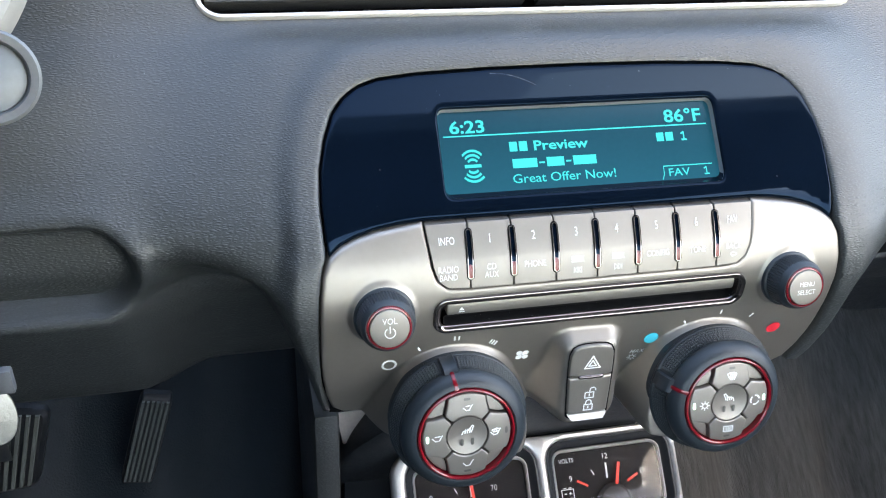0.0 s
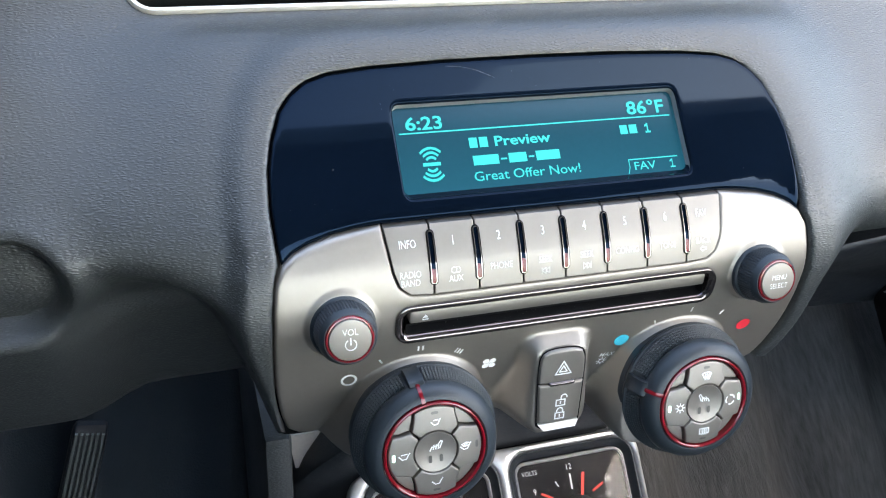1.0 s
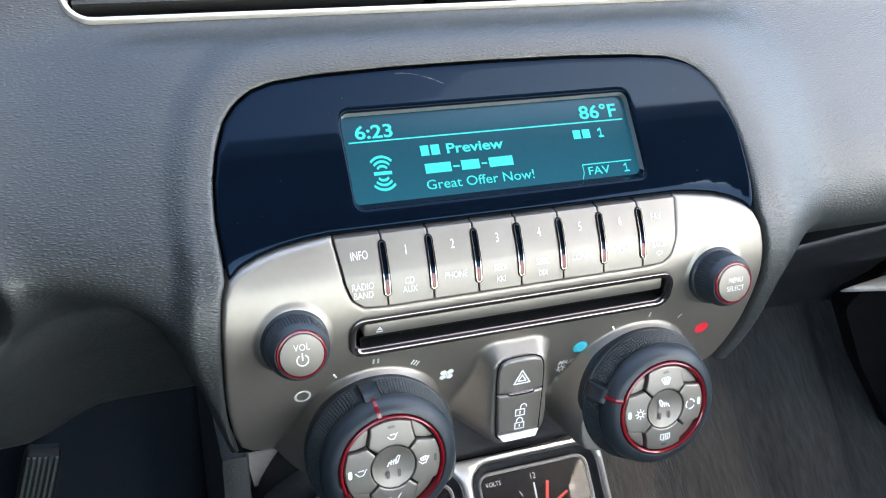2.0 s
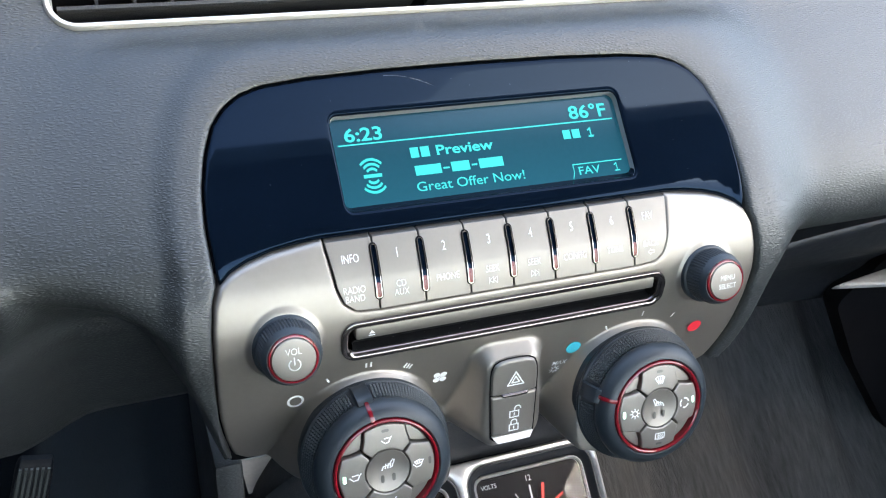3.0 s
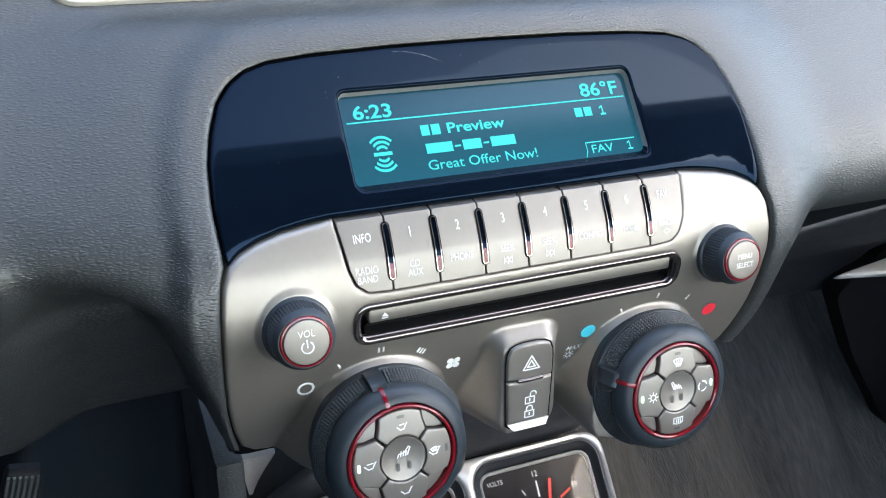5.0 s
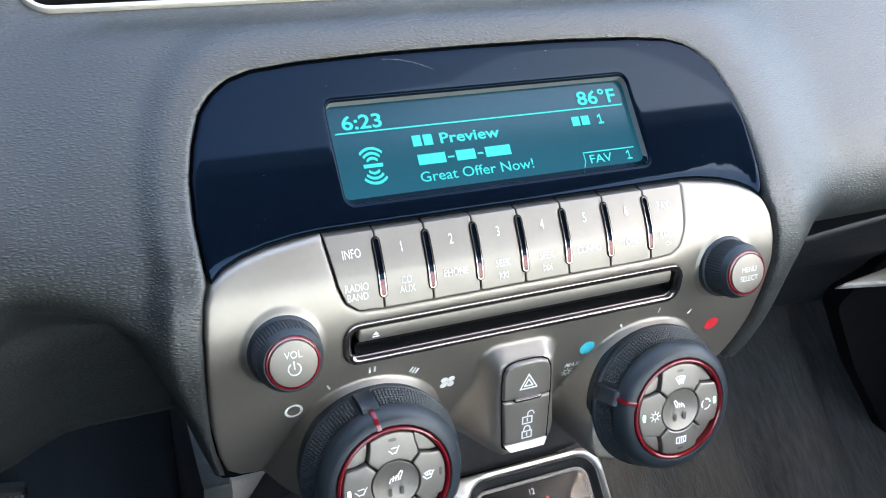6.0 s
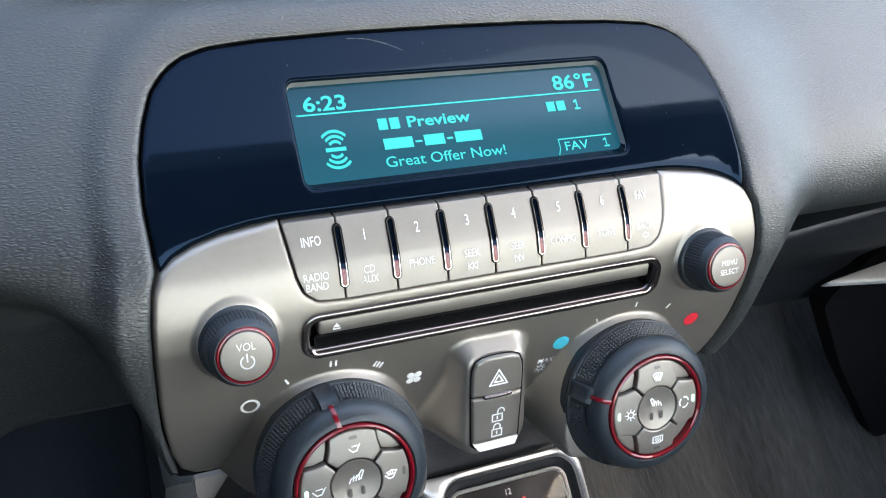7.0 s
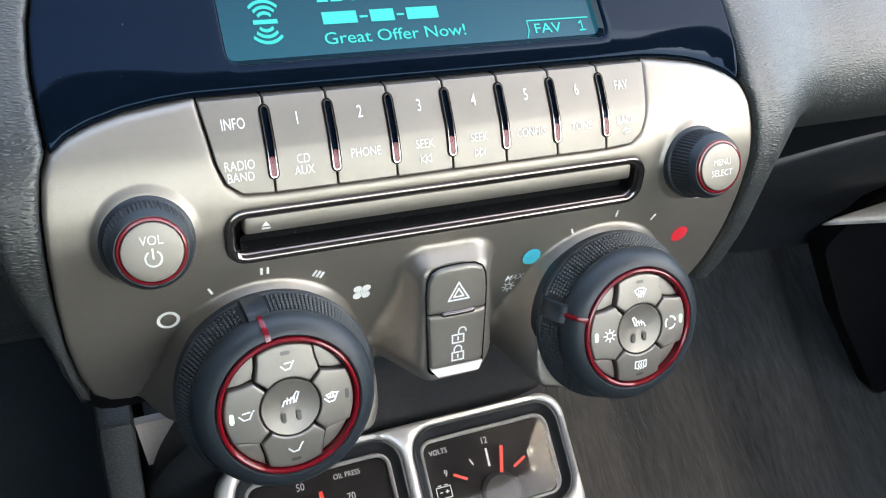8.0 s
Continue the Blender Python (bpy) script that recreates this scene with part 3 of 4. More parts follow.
# chrome-edged lamps between the buttons, sharing meshes
lamp_loop = rounded(-0.0015, 0.0015, 0.5356, 0.5562, 0.0014, 5)
rim_me = band("divider", lamp_loop, [(-0.0001, 0.0004), (0.0000, 0.0011), (0.00012, 0.0014), (0.0005, 0.0014), (0.0006, 0.0011), (0.00062, 0.0004)], face, 0.0006)
seam_me = band("seam", lamp_loop, [(-0.00042, 0.0008), (-0.0004, 0.00095), (0.0, 0.00095)], face, 0.0006)
win_me = patch("lamp_window", shifted(resample(lamp_loop, 0.0005), 0.0004), lambda x, z, d: face(x, z, 0.0007 + 0 * x), step=0.0012, edge=0.0006, back=None)
rim_me.materials.append(M_CHROME)
seam_me.materials.append(M_GAP)
win_me.materials.append(M_GLOSS)
tip_loop = rounded(-0.00102, 0.00102, 0.5361, 0.5420, 0.0009, 4)
tip_me = patch("lamp_tip", tip_loop, lambda x, z, d: face(x, z, 0.0011 + 0 * x), step=0.001, edge=0.0005, back=(0, 0.0005, 0))
tip_me.materials.append(M_TIP)
for x in SEAMS[1:-1]:
    dv = part("divider", rim_me, M_CHROME, radio, "chrome-edged divider")
    wi = part("lamp_window", win_me, M_GLOSS, dv)
    part("seam", seam_me, M_GAP, dv, "black seam round the divider")
    ti = part("lamp_tip", tip_me, M_TIP, dv, "dark red translucent tip")
    dv.location = (x, 0, 0)

# disc slot
part("slot_bezel", band("slot_bezel", slot_loop, [(-0.0010, 0.0002), (-0.0006, 0.0011), (0.0002, 0.0014), (0.0012, 0.0011), (0.0022, 0.0002), (0.0030, -0.0014), (0.0036, -0.0050)],
     face, 0.0012), M_SMOKE, radio, "smoked chrome slot surround")
door_loop = rounded(-0.0760, 0.0758, 0.5176, 0.5239, 0.0012)
flap = part("slot_flap", patch("slot_flap", door_loop, lifted(0.0004, 0.0008), step=0.003, edge=0.001, roll=(0.0003, 0.0008), back=(0, 0.004, 0)), M_KEYCAP, radio)
ez = 0.5206
part("icon", strokes("icon", [], 0.0003, face, 0.0007, [[(-0.0702, ez - 0.0003), (-0.0672, ez - 0.0003), (-0.0687, ez + 0.0014)], [(-0.0702, ez - 0.0014), (-0.0672, ez - 0.0014),
     (-0.0672, ez - 0.0007), (-0.0702, ez - 0.0007)]]), M_WHITE, flap)
part("slot_mouth", patch("slot_mouth", rounded(-0.0785, 0.0785, 0.5098, 0.5240, 0.003), lambda x, z, d: face(x, z, -0.006 + 0 * x), step=0.01, edge=0.004, back=None), M_GAP, radio)
part("slot_lip", band("slot_lip", rounded(-0.0772, 0.0772, 0.5105, 0.5172, 0.0018), [(0, -0.001), (0.0005, -0.002), (0.0009, -0.0062)], face, 0.0015), M_GAP, radio, "felt-dark lip of the disc slot")

# printed marks round the climate knobs
MARKS = [("ring", -0.1028, 0.4871), ("one", -0.0883, 0.4969), ("two", -0.0696, 0.5020), ("three", -0.0504, 0.4965), ("fan", -0.0332, 0.4839), ("tick", 0.0543, 0.4962),
         ("tick", 0.0739, 0.5017), ("tick", 0.0931, 0.4967)]


plate_tree = BVHTree.FromPolygons([v.co for v in faceplate.data.vertices], [p.vertices for p in faceplate.data.polygons])


def printed(x, z, off):
    """Lies on the finished faceplate, off metres proud of it."""
    out = []
    for a, b, o in zip(np.asarray(x, float), np.asarray(z, float), np.asarray(off, float)):
        spot, way, _, _ = plate_tree.ray_cast(Vector((a, -0.2, b)), Vector((0, 1, 0)))
        out.append(tuple(spot + (way if way.y < 0 else -way) * o))
    return np.array(out)


for kind, x, z in MARKS:
    out = np.array([x - math.copysign(KNOB_X, x), z - KNOB_Z - 0.003])
    out /= np.hypot(*out)
    side = np.array([-out[1], out[0]])
    c = np.array([x, z])
    if kind == "ring":
        me = strokes("mark", [arc(x, z, 0.0033, 0, 360, 28, 1.0)], 0.0011, printed, 0.0003)
    elif kind == "fan":
        blades = [[(x + 0.0024 * math.cos(radians(a)) + 0.0017 * math.cos(radians(t)), z + 0.0024 * math.sin(radians(a)) + 0.0017 * math.sin(radians(t)))
                   for t in range(0, 360, 30)] for a in (45, 135, 225, 315)]
        me = strokes("mark", [[(x - 0.001, z), (x + 0.001, z)], [(x, z - 0.001), (x, z + 0.001)]], 0.0006, printed, 0.0003, blades)
    else:
        k = {"one": [0], "tick": [0], "two": [-0.0011, 0.0011], "three": [-0.0015, 0, 0.0015]}[kind]
        me = strokes("mark", [[c + side * s - out * 0.0012, c + side * s + out * 0.0012] for s in k], 0.0009, printed, 0.0003)
    part("mark", me, M_WHITE, radio, "white printed marking")
part("mark", patch("mark", np.array(arc(0.0380, 0.4864, 0.0040, 0, 345, 23)), lambda x, z, d: printed(x, z, 0 * x + 0.0003), step=0.0008, edge=0.0006, back=None), M_BLUE, radio, "bright blue cold dot")
part("mark", patch("mark", np.array(arc(0.1109, 0.4843, 0.0040, 0, 345, 23)), lambda x, z, d: printed(x, z, 0 * x + 0.0003), step=0.0008, edge=0.0006, back=None), M_REDDOT, radio, "bright red warm dot")
part("lettering", lettering("MAX", 0.0042, 0.0322, 0.4764, printed, slant=0.25, stretch=0.9, off=0.0004, weight=0.01), M_WHITE, radio)


def flake(x, z, r, w, surf, off):
    spokes = [[(x + 0.45 * r * math.cos(radians(a)), z + 0.45 * r * math.sin(radians(a))), (x + r * math.cos(radians(a)), z + r * math.sin(radians(a)))] for a in range(0, 360, 45)]
    return strokes("icon", spokes + [arc(x, z, 0.5 * r, 0, 360, 12)], w, surf, off)


part("icon", flake(0.0308, 0.4716, 0.0028, 0.0006, printed, 0.0004), M_WHITE, radio)


# ---- round knobs of the radio ----
def small_knob(x, words, label):
    base = np.array([x, -0.0205, 0.5215])
    sp = knob_space(*base)
    k = thing("control_knob", tuple(base), label, "knob", "radio knobs")
    a = np.linspace(0, 2 * math.pi, 240, endpoint=False)
    rows = []
    for r, h in ((0.0147, -0.002), (0.0147, 0.0012), (0.0142, 0.0020), (0.0134, 0.0024), (0.0133, 0.0028), (0.0130, 0.0105), (0.0127, 0.0118), (0.0119, 0.0138), (0.0110, 0.0149), (0.0104, 0.0149)):
        rib = 0.0027 < h < 0.011
        rr = r + (0.00022 * np.sign(np.sin(a * 60)) if rib else 0)
        rows.append(sp(rr * np.cos(a), rr * np.sin(a), np.full(240, h)))
    part("collar", strip("collar", rows, sharp=30), M_RUBBER, k)
    part("ring", lathe("ring", [(0.0106, 0.0135), (0.0106, 0.0150), (0.0102, 0.0157), (0.0096, 0.0158), (0.0092, 0.0150)], sp, close=False), M_RED, k, "dark red translucent ring")
    cap = part("cap", lathe("cap", [(0.0093, 0.0140), (0.0093, 0.0158), (0.0090, 0.0163), (0.0070, 0.0166), (0.003, 0.0167), (0.0005, 0.0167)], sp), M_KEYCAP, k, "titanium push cap")
    flat = lambda u, v, off: sp(u, v, off)
    for w, v, s in words:
        part("lettering", lettering(w, s, 0, v, flat, stretch=0.85, off=0.0170), M_WHITE, cap)
    return k, cap, flat


vol, vol_cap, vol_flat = small_knob(-0.1065, [("VOL", 0.0037, 0.0042)], "ribbed black volume knob with red ring and titanium cap")
part("icon", strokes("icon", [arc(0, -0.0018, 0.0024, 125, 415, 20), [(0, -0.0018), (0, 0.0012)]], 0.0006, vol_flat, 0.0170), M_WHITE, vol_cap)
small_knob(0.1055, [("MENU", 0.0020, 0.0036), ("SELECT", -0.0022, 0.0036)], "ribbed black menu knob with red ring and titanium cap")


# ---- climate knobs ----
def domed(sp):
    """The knob's space with the gentle crown of its buttons."""
    def f(u, v, h):
        u, v = np.asarray(u, float), np.asarray(v, float)
        return sp(u, v, np.asarray(h) + 0.0009 - 3.0 * (u * u + v * v))
    return f


def climate_knob(x, pointer, label):
    top = np.array([x, -0.0497, 0.4670])
    depth = 0.0305
    base = top - depth * AXIS
    sp = knob_space(*base)
    k = thing("climate_knob", tuple(base), label, "knob", "climate knobs")
    H = depth
    part("skirt", lathe("skirt", [(0.0335, 0.0050), (0.0352, 0.0062), (0.0353, 0.0094), (0.0350, 0.0102), (0.0340, 0.0104)], sp, 96, close=False), M_RUBBER, k)
    prof = [(0.0340, 0.0104), (0.0354, 0.0112), (0.0358, 0.0121), (0.0355, 0.0132), (0.0346, 0.0137), (0.0309, 0.0220), (0.0315, 0.0224), (0.0319, 0.0233), (0.0316, 0.0249),
            (0.0305, 0.0271), (0.0288, 0.0290), (0.0268, 0.0301), (0.0253, 0.0304), (0.0247, 0.0298), (0.0245, 0.0270)]
    grip = part("grip", lathe("grip", prof, sp, 120, close=False), M_RUBBER, k, "black soft-touch grip")
    # knurled band, left out at the pointer
    chunks = []
    nseg, nrow = 144, 6
    for i in range(nseg):
        a0, a1 = 2 * math.pi * i / nseg, 2 * math.pi * (i + 1) / nseg
        mid = math.degrees((a0 + a1) / 2)
        if abs((mid - pointer + 180) % 360 - 180) < 9.5:
            continue
        for j in range(nrow):
            h0, h1 = 0.0139 + 0.0079 * j / nrow, 0.0139 + 0.0079 * (j + 1) / nrow
            r0, r1 = (0.0346 - 0.0037 * (h - 0.0137) / 0.0083 for h in (h0, h1))
            am, hm = (a0 + a1) / 2, (h0 + h1) / 2
            rm = (r0 + r1) / 2 + 0.00080
            da, dh = (a1 - a0) * 0.26, (h1 - h0) * 0.26
            q = [(r0, a0, h0), (r0, a1, h0), (r1, a1, h1), (r1, a0, h1), (rm, am - da, hm - dh), (rm, am + da, hm - dh), (rm, am + da, hm + dh), (rm, am - da, hm + dh)]
            vv = sp([r * math.cos(a) for r, a, h in q], [r * math.sin(a) for r, a, h in q], [h + 0.00004 for r, a, h in q])
            chunks.append((vv, [(4, 5, 6, 7), (0, 1, 5, 4), (1, 2, 6, 5), (2, 3, 7, 6), (3, 0, 4, 7)]))
    v, f = [], []
    for cv, cf in chunks:
        n0 = len(v)
        v += [tuple(p) for p in cv]
        f += [tuple(i + n0 for i in q) for q in cf]
    me = mesh_of("knurling", v, f, 20, recalc=False)
    part("knurling", me, M_RUBBER, grip)
    # pointer: a smooth saddle with a red pin
    pa = radians(pointer)
    cr, sr = math.cos(pa), math.sin(pa)

    def along(s, t, h):
        s, t = np.asarray(s), np.asarray(t)
        return sp(s * cr - t * sr, s * sr + t * cr, h)
    rows = []
    for h, r in ((0.0128, 0.0350), (0.0142, 0.0360), (0.0190, 0.0353), (0.0236, 0.0336), (0.0246, 0.0326), (0.0252, 0.0310)):
        t = np.array([-0.0040, -0.0034, -0.0020, 0.0, 0.0020, 0.0034, 0.0040])
        lift = np.array([-0.0014, 0.0008, 0.0006, 0.0002, 0.0006, 0.0008, -0.0014])
        rows.append(along(np.full(7, r) + lift * 0.8, t, np.full(7, h) + lift * 0.4))
    part("pointer", strip("pointer", rows, closed=False, sharp=50), M_RUBBER, grip)
    rows = []
    for h, r in ((0.0246, 0.0318), (0.0255, 0.0318), (0.0274, 0.0306), (0.0291, 0.0288), (0.0302, 0.0268), (0.0305, 0.0243)):
        t = np.array([-0.0010, -0.0009, 0.0, 0.0009, 0.0010])
        lift = np.array([-0.0004, 0.0003, 0.0005, 0.0003, -0.0004])
        rows.append(along(np.full(5, r) + lift, t, np.full(5, h) + lift * 0.6))
    part("pointer_pin", strip("pointer_pin", rows, closed=False, sharp=60), M_RED, k, "red translucent pointer")
    part("ring", lathe("ring", [(0.0244, 0.0285), (0.0244, 0.0302), (0.0241, 0.0308), (0.0235, 0.0310), (0.0229, 0.0306), (0.0226, 0.0296), (0.0225, 0.0270)], sp, 96, close=False), M_RED, k,
         "glossy dark red ring")
    part("well", lathe("well", [(0.0226, 0.0268), (0.001, 0.0268)], sp, 48), M_GAP, k)

    def flat(lift, r):
        def g(u, w, d):
            e = np.clip(1 - d / r, 0, 1)
            return domed(sp)(u, w, H + lift - r * (1 - np.sqrt(1 - e * e)))
        return g
    mode_keys = []
    for a in (90, 180, 270, 0):
        ca, sa = math.cos(radians(a - 90)), math.sin(radians(a - 90))
        poly = [(0.0109, 0.0114), (0.0098, 0.0162)]
        poly += [(0.0222 * math.sin(radians(t)), 0.0222 * math.cos(radians(t))) for t in range(25, -26, -5)]
        poly += [(-0.0098, 0.0162), (-0.0109, 0.0114)]
        poly += [(0.0105 * math.sin(radians(t)), 0.0105 * math.cos(radians(t))) for t in range(-42, 43, 6)]
        p = np.array([(u * ca - w * sa, u * sa + w * ca) for u, w in poly])
        mode_keys.append(part("button", patch("button", p, flat(0.0004, 0.0007), step=0.002, edge=0.0007, roll=(0.0002, 0.0005, 0.0009), back=tuple(-0.0035 * AXIS)), M_KEYCAP, k))
    for a in (45, 135, 225, 315):
        ca, sa = math.cos(radians(a - 45)), math.sin(radians(a - 45))
        poly = [(0.0115, 0.0115), (0.0162, 0.0102)]
        poly += [(0.0222 * math.cos(radians(t)), 0.0222 * math.sin(radians(t))) for t in range(27, 64, 4)]
        poly += [(0.0102, 0.0162)]
        p = np.array([(u * ca - w * sa, u * sa + w * ca) for u, w in poly])
        part("corner_cap", patch("corner_cap", p, flat(-0.0016, 0.0006), step=0.002, edge=0.0008, roll=(0.0003, 0.0007), back=tuple(-0.003 * AXIS)), M_KEYCAP, k)
    hub = part("hub_button", lathe("hub_button", [(0.0101, 0.0275), (0.0101, H + 0.0002), (0.0098, H + 0.0006), (0.0090, H + 0.0004), (0.0050, H - 0.0006), (0.0005, H - 0.0009)], sp, 64), M_KEYCAP, k,
               "dished round seat-heater button")
    return k, mode_keys, hub, sp, H


def pill(cx, cz, w, h):
    return rounded(cx - w / 2, cx + w / 2, cz - h / 2, cz + h / 2, min(w, h) * 0.48, 4)


def lamps(sp, H, mode_keys, hub, spots, lit):
    for i, (u, v, w, h) in enumerate(spots):
        me = strokes("indicator", [], 0.001, domed(sp), H + 0.00065, [pill(u, v, w, h)])
        part("indicator", me, M_LED if i in lit else M_LEDOFF, mode_keys[i], "glowing indicator" if i in lit else "unlit indicator")
    for u in (-0.0026, 0.0026):
        me = strokes("indicator", [], 0.001, lambda a, b, o: sp(a, b, o), H + 0.0002, [pill(u, -0.0036, 0.0016, 0.0038)])
        part("indicator", me, M_LEDOFF, hub, "unlit indicator")


def draw(sp, h, key, lines, w=0.0006):
    part("icon", strokes("icon", lines, w, sp if h < 0.0309 else domed(sp), h), M_WHITE, key)


def at(lines, cu, cv, s=1.0):
    return [[(cu + s * u / 1000, cv + s * v / 1000) for u, v in l] for l in lines]


SEATED = [[(-3.4, 0.6), (-1.6, -1.2), (0.6, -0.9), (1.8, 1.4)], [(2.1, 1.9), (2.5, 2.3)]]
SEAT = [[(-3.2, -1.6), (-2.4, 0.2), (0.2, 0.4), (2.2, 3.0), (3.0, 2.6), (1.6, -0.8)], [(-1.6, -1.0), (-1.2, 1.2)], [(-0.4, -1.0), (0.0, 1.2)], [(0.8, -1.0), (1.2, 1.2)]]
SPOTS = [(0.0, 0.0194, 0.0034, 0.0013), (-0.0197, 0.0, 0.0014, 0.0036), (0.0, -0.0192, 0.0034, 0.0012), (0.0197, 0.0006, 0.0014, 0.0036)]

k1, keys1, hub1, sp1, H1 = climate_knob(-0.070, 101, "black knurled fan knob with red ring and mode buttons")
lamps(sp1, H1, keys1, hub1, SPOTS, {1})
draw(sp1, H1 + 0.0007, keys1[0], at(SEATED + [[(-1.6, 1.7), (0.9, 1.9)]], 0.0006, 0.0146, 0.75))
draw(sp1, H1 + 0.0007, keys1[1], at(SEATED + [[(-1.9, 1.5), (1.0, 1.9)]], -0.0145, 0.0, 0.85))
draw(sp1, H1 + 0.0007, keys1[2], at(SEATED, 0.0006, -0.0152, 0.85))
draw(sp1, H1 + 0.0007, keys1[3], at(SEATED + [[(-2.6, 2.0), (0, 2.8), (2.0, 2.2), (1.4, 0.8), (-1.6, 0.6), (-2.6, 2.0)], [(-1, 0.9), (-0.8, 2.4)], [(0.2, 0.9), (0.3, 2.6)]], 0.0145, 0.0, 0.85))
draw(sp1, H1 + 0.0002, hub1, at(SEAT, 0.0004, 0.0022, 0.95))

k2, keys2, hub2, sp2, H2 = climate_knob(0.070, 162, "black knurled temperature knob with red ring and climate buttons")
lamps(sp2, H2, keys2, hub2, SPOTS, {1, 3})
SCREEN = [[(-3.0, 1.6), (-1.6, 2.4), (1.6, 2.4), (3.0, 1.6), (1.9, -0.6), (-1.9, -0.6), (-3.0, 1.6)]] + [[(u, -1.9), (u + 0.5, -0.8), (u, 0.4), (u + 0.4, 1.4)] for u in (-1.3, 0.0, 1.3)]
REAR = [[(-1.9, -1.6), (-3.0, -1.6), (-3.0, 1.8), (3.0, 1.8), (3.0, -1.6), (1.9, -1.6)]] + [[(u, -2.3), (u + 0.5, -1.2), (u, 0.0), (u + 0.4, 1.0)] for u in (-1.3, 0.0, 1.3)]
draw(sp2, H2 + 0.0007, keys2[0], at(SCREEN, 0.0, 0.0148, 0.85))
part("icon", flake(-0.0142, 0.0, 0.0026, 0.0005, domed(sp2), H2 + 0.0007), M_WHITE, keys2[1])
draw(sp2, H2 + 0.0007, keys2[2], at(REAR, 0.0002, -0.0150, 0.85))
draw(sp2, H2 + 0.0007, keys2[3], [arc(0.0143, 0.0, 0.0025, a, a + 78, 7) for a in (15, 135, 255)], 0.0008)
draw(sp2, H2 + 0.0002, hub2, at([[(-u, v) for u, v in l] for l in SEAT], -0.0004, 0.0022, 0.95))


# ---- hazard and lock switch ----
def cheek(x, z, off):
    return np.c_[x, -0.0265 - (0.486 - z) * 0.118 - off, z]


def cheek_pad(lift, r):
    def g(x, z, d):
        e = np.clip(1 - d / r, 0, 1)
        crown = 0.0008 * (1 - (x / 0.012) ** 2)
        return cheek(x, z, lift + crown - r * (1 - np.sqrt(1 - e * e)))
    return g


switch_side = mm([(12.0, 477.2), (12.1, 485), (11.7, 490.2), (10.2, 493.6), (7.4, 495.1), (3.5, 495.7)])
SWITCH_TOP = np.vstack([switch_side, (switch_side * (-1, 1))[::-1]])
haz = thing("hazard_switch", (0, -0.028, 0.449), "titanium hazard and door-lock switch block on the radio faceplate", "switch")
part("seam", patch("seam", np.vstack([SWITCH_TOP * (1.05, 1) + (0, 0.0006), mm([(-12.6, 477), (-11.8, 452.6), (-9.4, 450.4), (9.4, 450.4), (11.8, 452.6), (12.6, 477)])]), lambda x, z, d: cheek(x, z, 0.0004 + 0 * x), step=0.004, edge=0.001, back=None), M_GAP, haz)
up = part("hazard_button", patch("hazard_button", SWITCH_TOP, cheek_pad(0.0014, 0.0012), step=0.0022, edge=0.0008,
          roll=(0.0003, 0.0008, 0.0012), back=(0, 0.004, 0)), M_KEYCAP, haz)
lo = part("lock_button", patch("lock_button", np.array([(0.0111, 0.4543), (0.0120, 0.4766), (-0.0120, 0.4766), (-0.0111, 0.4543)]), cheek_pad(0.0014, 0.0012), step=0.0022, edge=0.0008,
          roll=(0.0003, 0.0008, 0.0012), back=(0, 0.004, 0)), M_KEYCAP, haz)
part("chin", patch("chin", np.array([(0.0085, 0.4515), (0.0111, 0.4540), (-0.0111, 0.4540), (-0.0085, 0.4515)]), lambda x, z, d: cheek(x, z, 0.0018 + (0.4540 - z) * 0.8), step=0.002, edge=0.0008,
     back=(0, 0.004, 0)), M_SATIN, haz, "bright satin lower lip")
part("divider", patch("divider", rounded(-0.0070, 0.0070, 0.4760, 0.4782, 0.001), cheek_pad(0.0023, 0.0009), step=0.002, edge=0.0006, roll=(0.0003, 0.0008), back=(0, 0.002, 0)), M_SMOKE, haz, "smoked chrome divider bar")
hz = 0.4852
part("icon", strokes("icon", [[(-0.0042, hz - 0.0026), (0.0042, hz - 0.0026), (0, hz + 0.0044), (-0.0042, hz - 0.0026)], [(-0.0020, hz - 0.0013), (0.0020, hz - 0.0013), (0, hz + 0.0019), (-0.0020, hz - 0.0013)]],
     0.0007, lambda x, z, o: cheek(x, z, o), 0.0025), M_WHITE, up)
for zc, shift in ((0.4672, 0.0017), (0.4596, 0.0)):
    s = 1.3
    body = [(-0.0018 * s, zc - 0.0022 * s), (0.0018 * s, zc - 0.0022 * s), (0.0018 * s, zc + 0.0004 * s), (-0.0018 * s, zc + 0.0004 * s), (-0.0018 * s, zc - 0.0022 * s)]
    legs = [[(shift + k * 0.0012 * s, zc + (0.0004 if not shift or k < 0 else 0.0012) * s), (shift + k * 0.0012 * s, zc + 0.0014 * s)] for k in (-1, 1)]
    part("icon", strokes("icon", [body, arc(shift, zc + 0.0014 * s, 0.0012 * s, 0, 180, 8), [(0, zc - 0.0014 * s), (0, zc - 0.0004 * s)]] + legs, 0.0007, lambda x, z, o: cheek(x, z, o), 0.0025), M_WHITE, lo)

# ---- display panel ----
display = thing("display_panel", (0, 0.0, 0.559), "glossy black display panel with a lit teal screen", "display")
screen_loop = rounded(-0.0728, 0.0728, 0.5672, 0.5995, 0.0032)


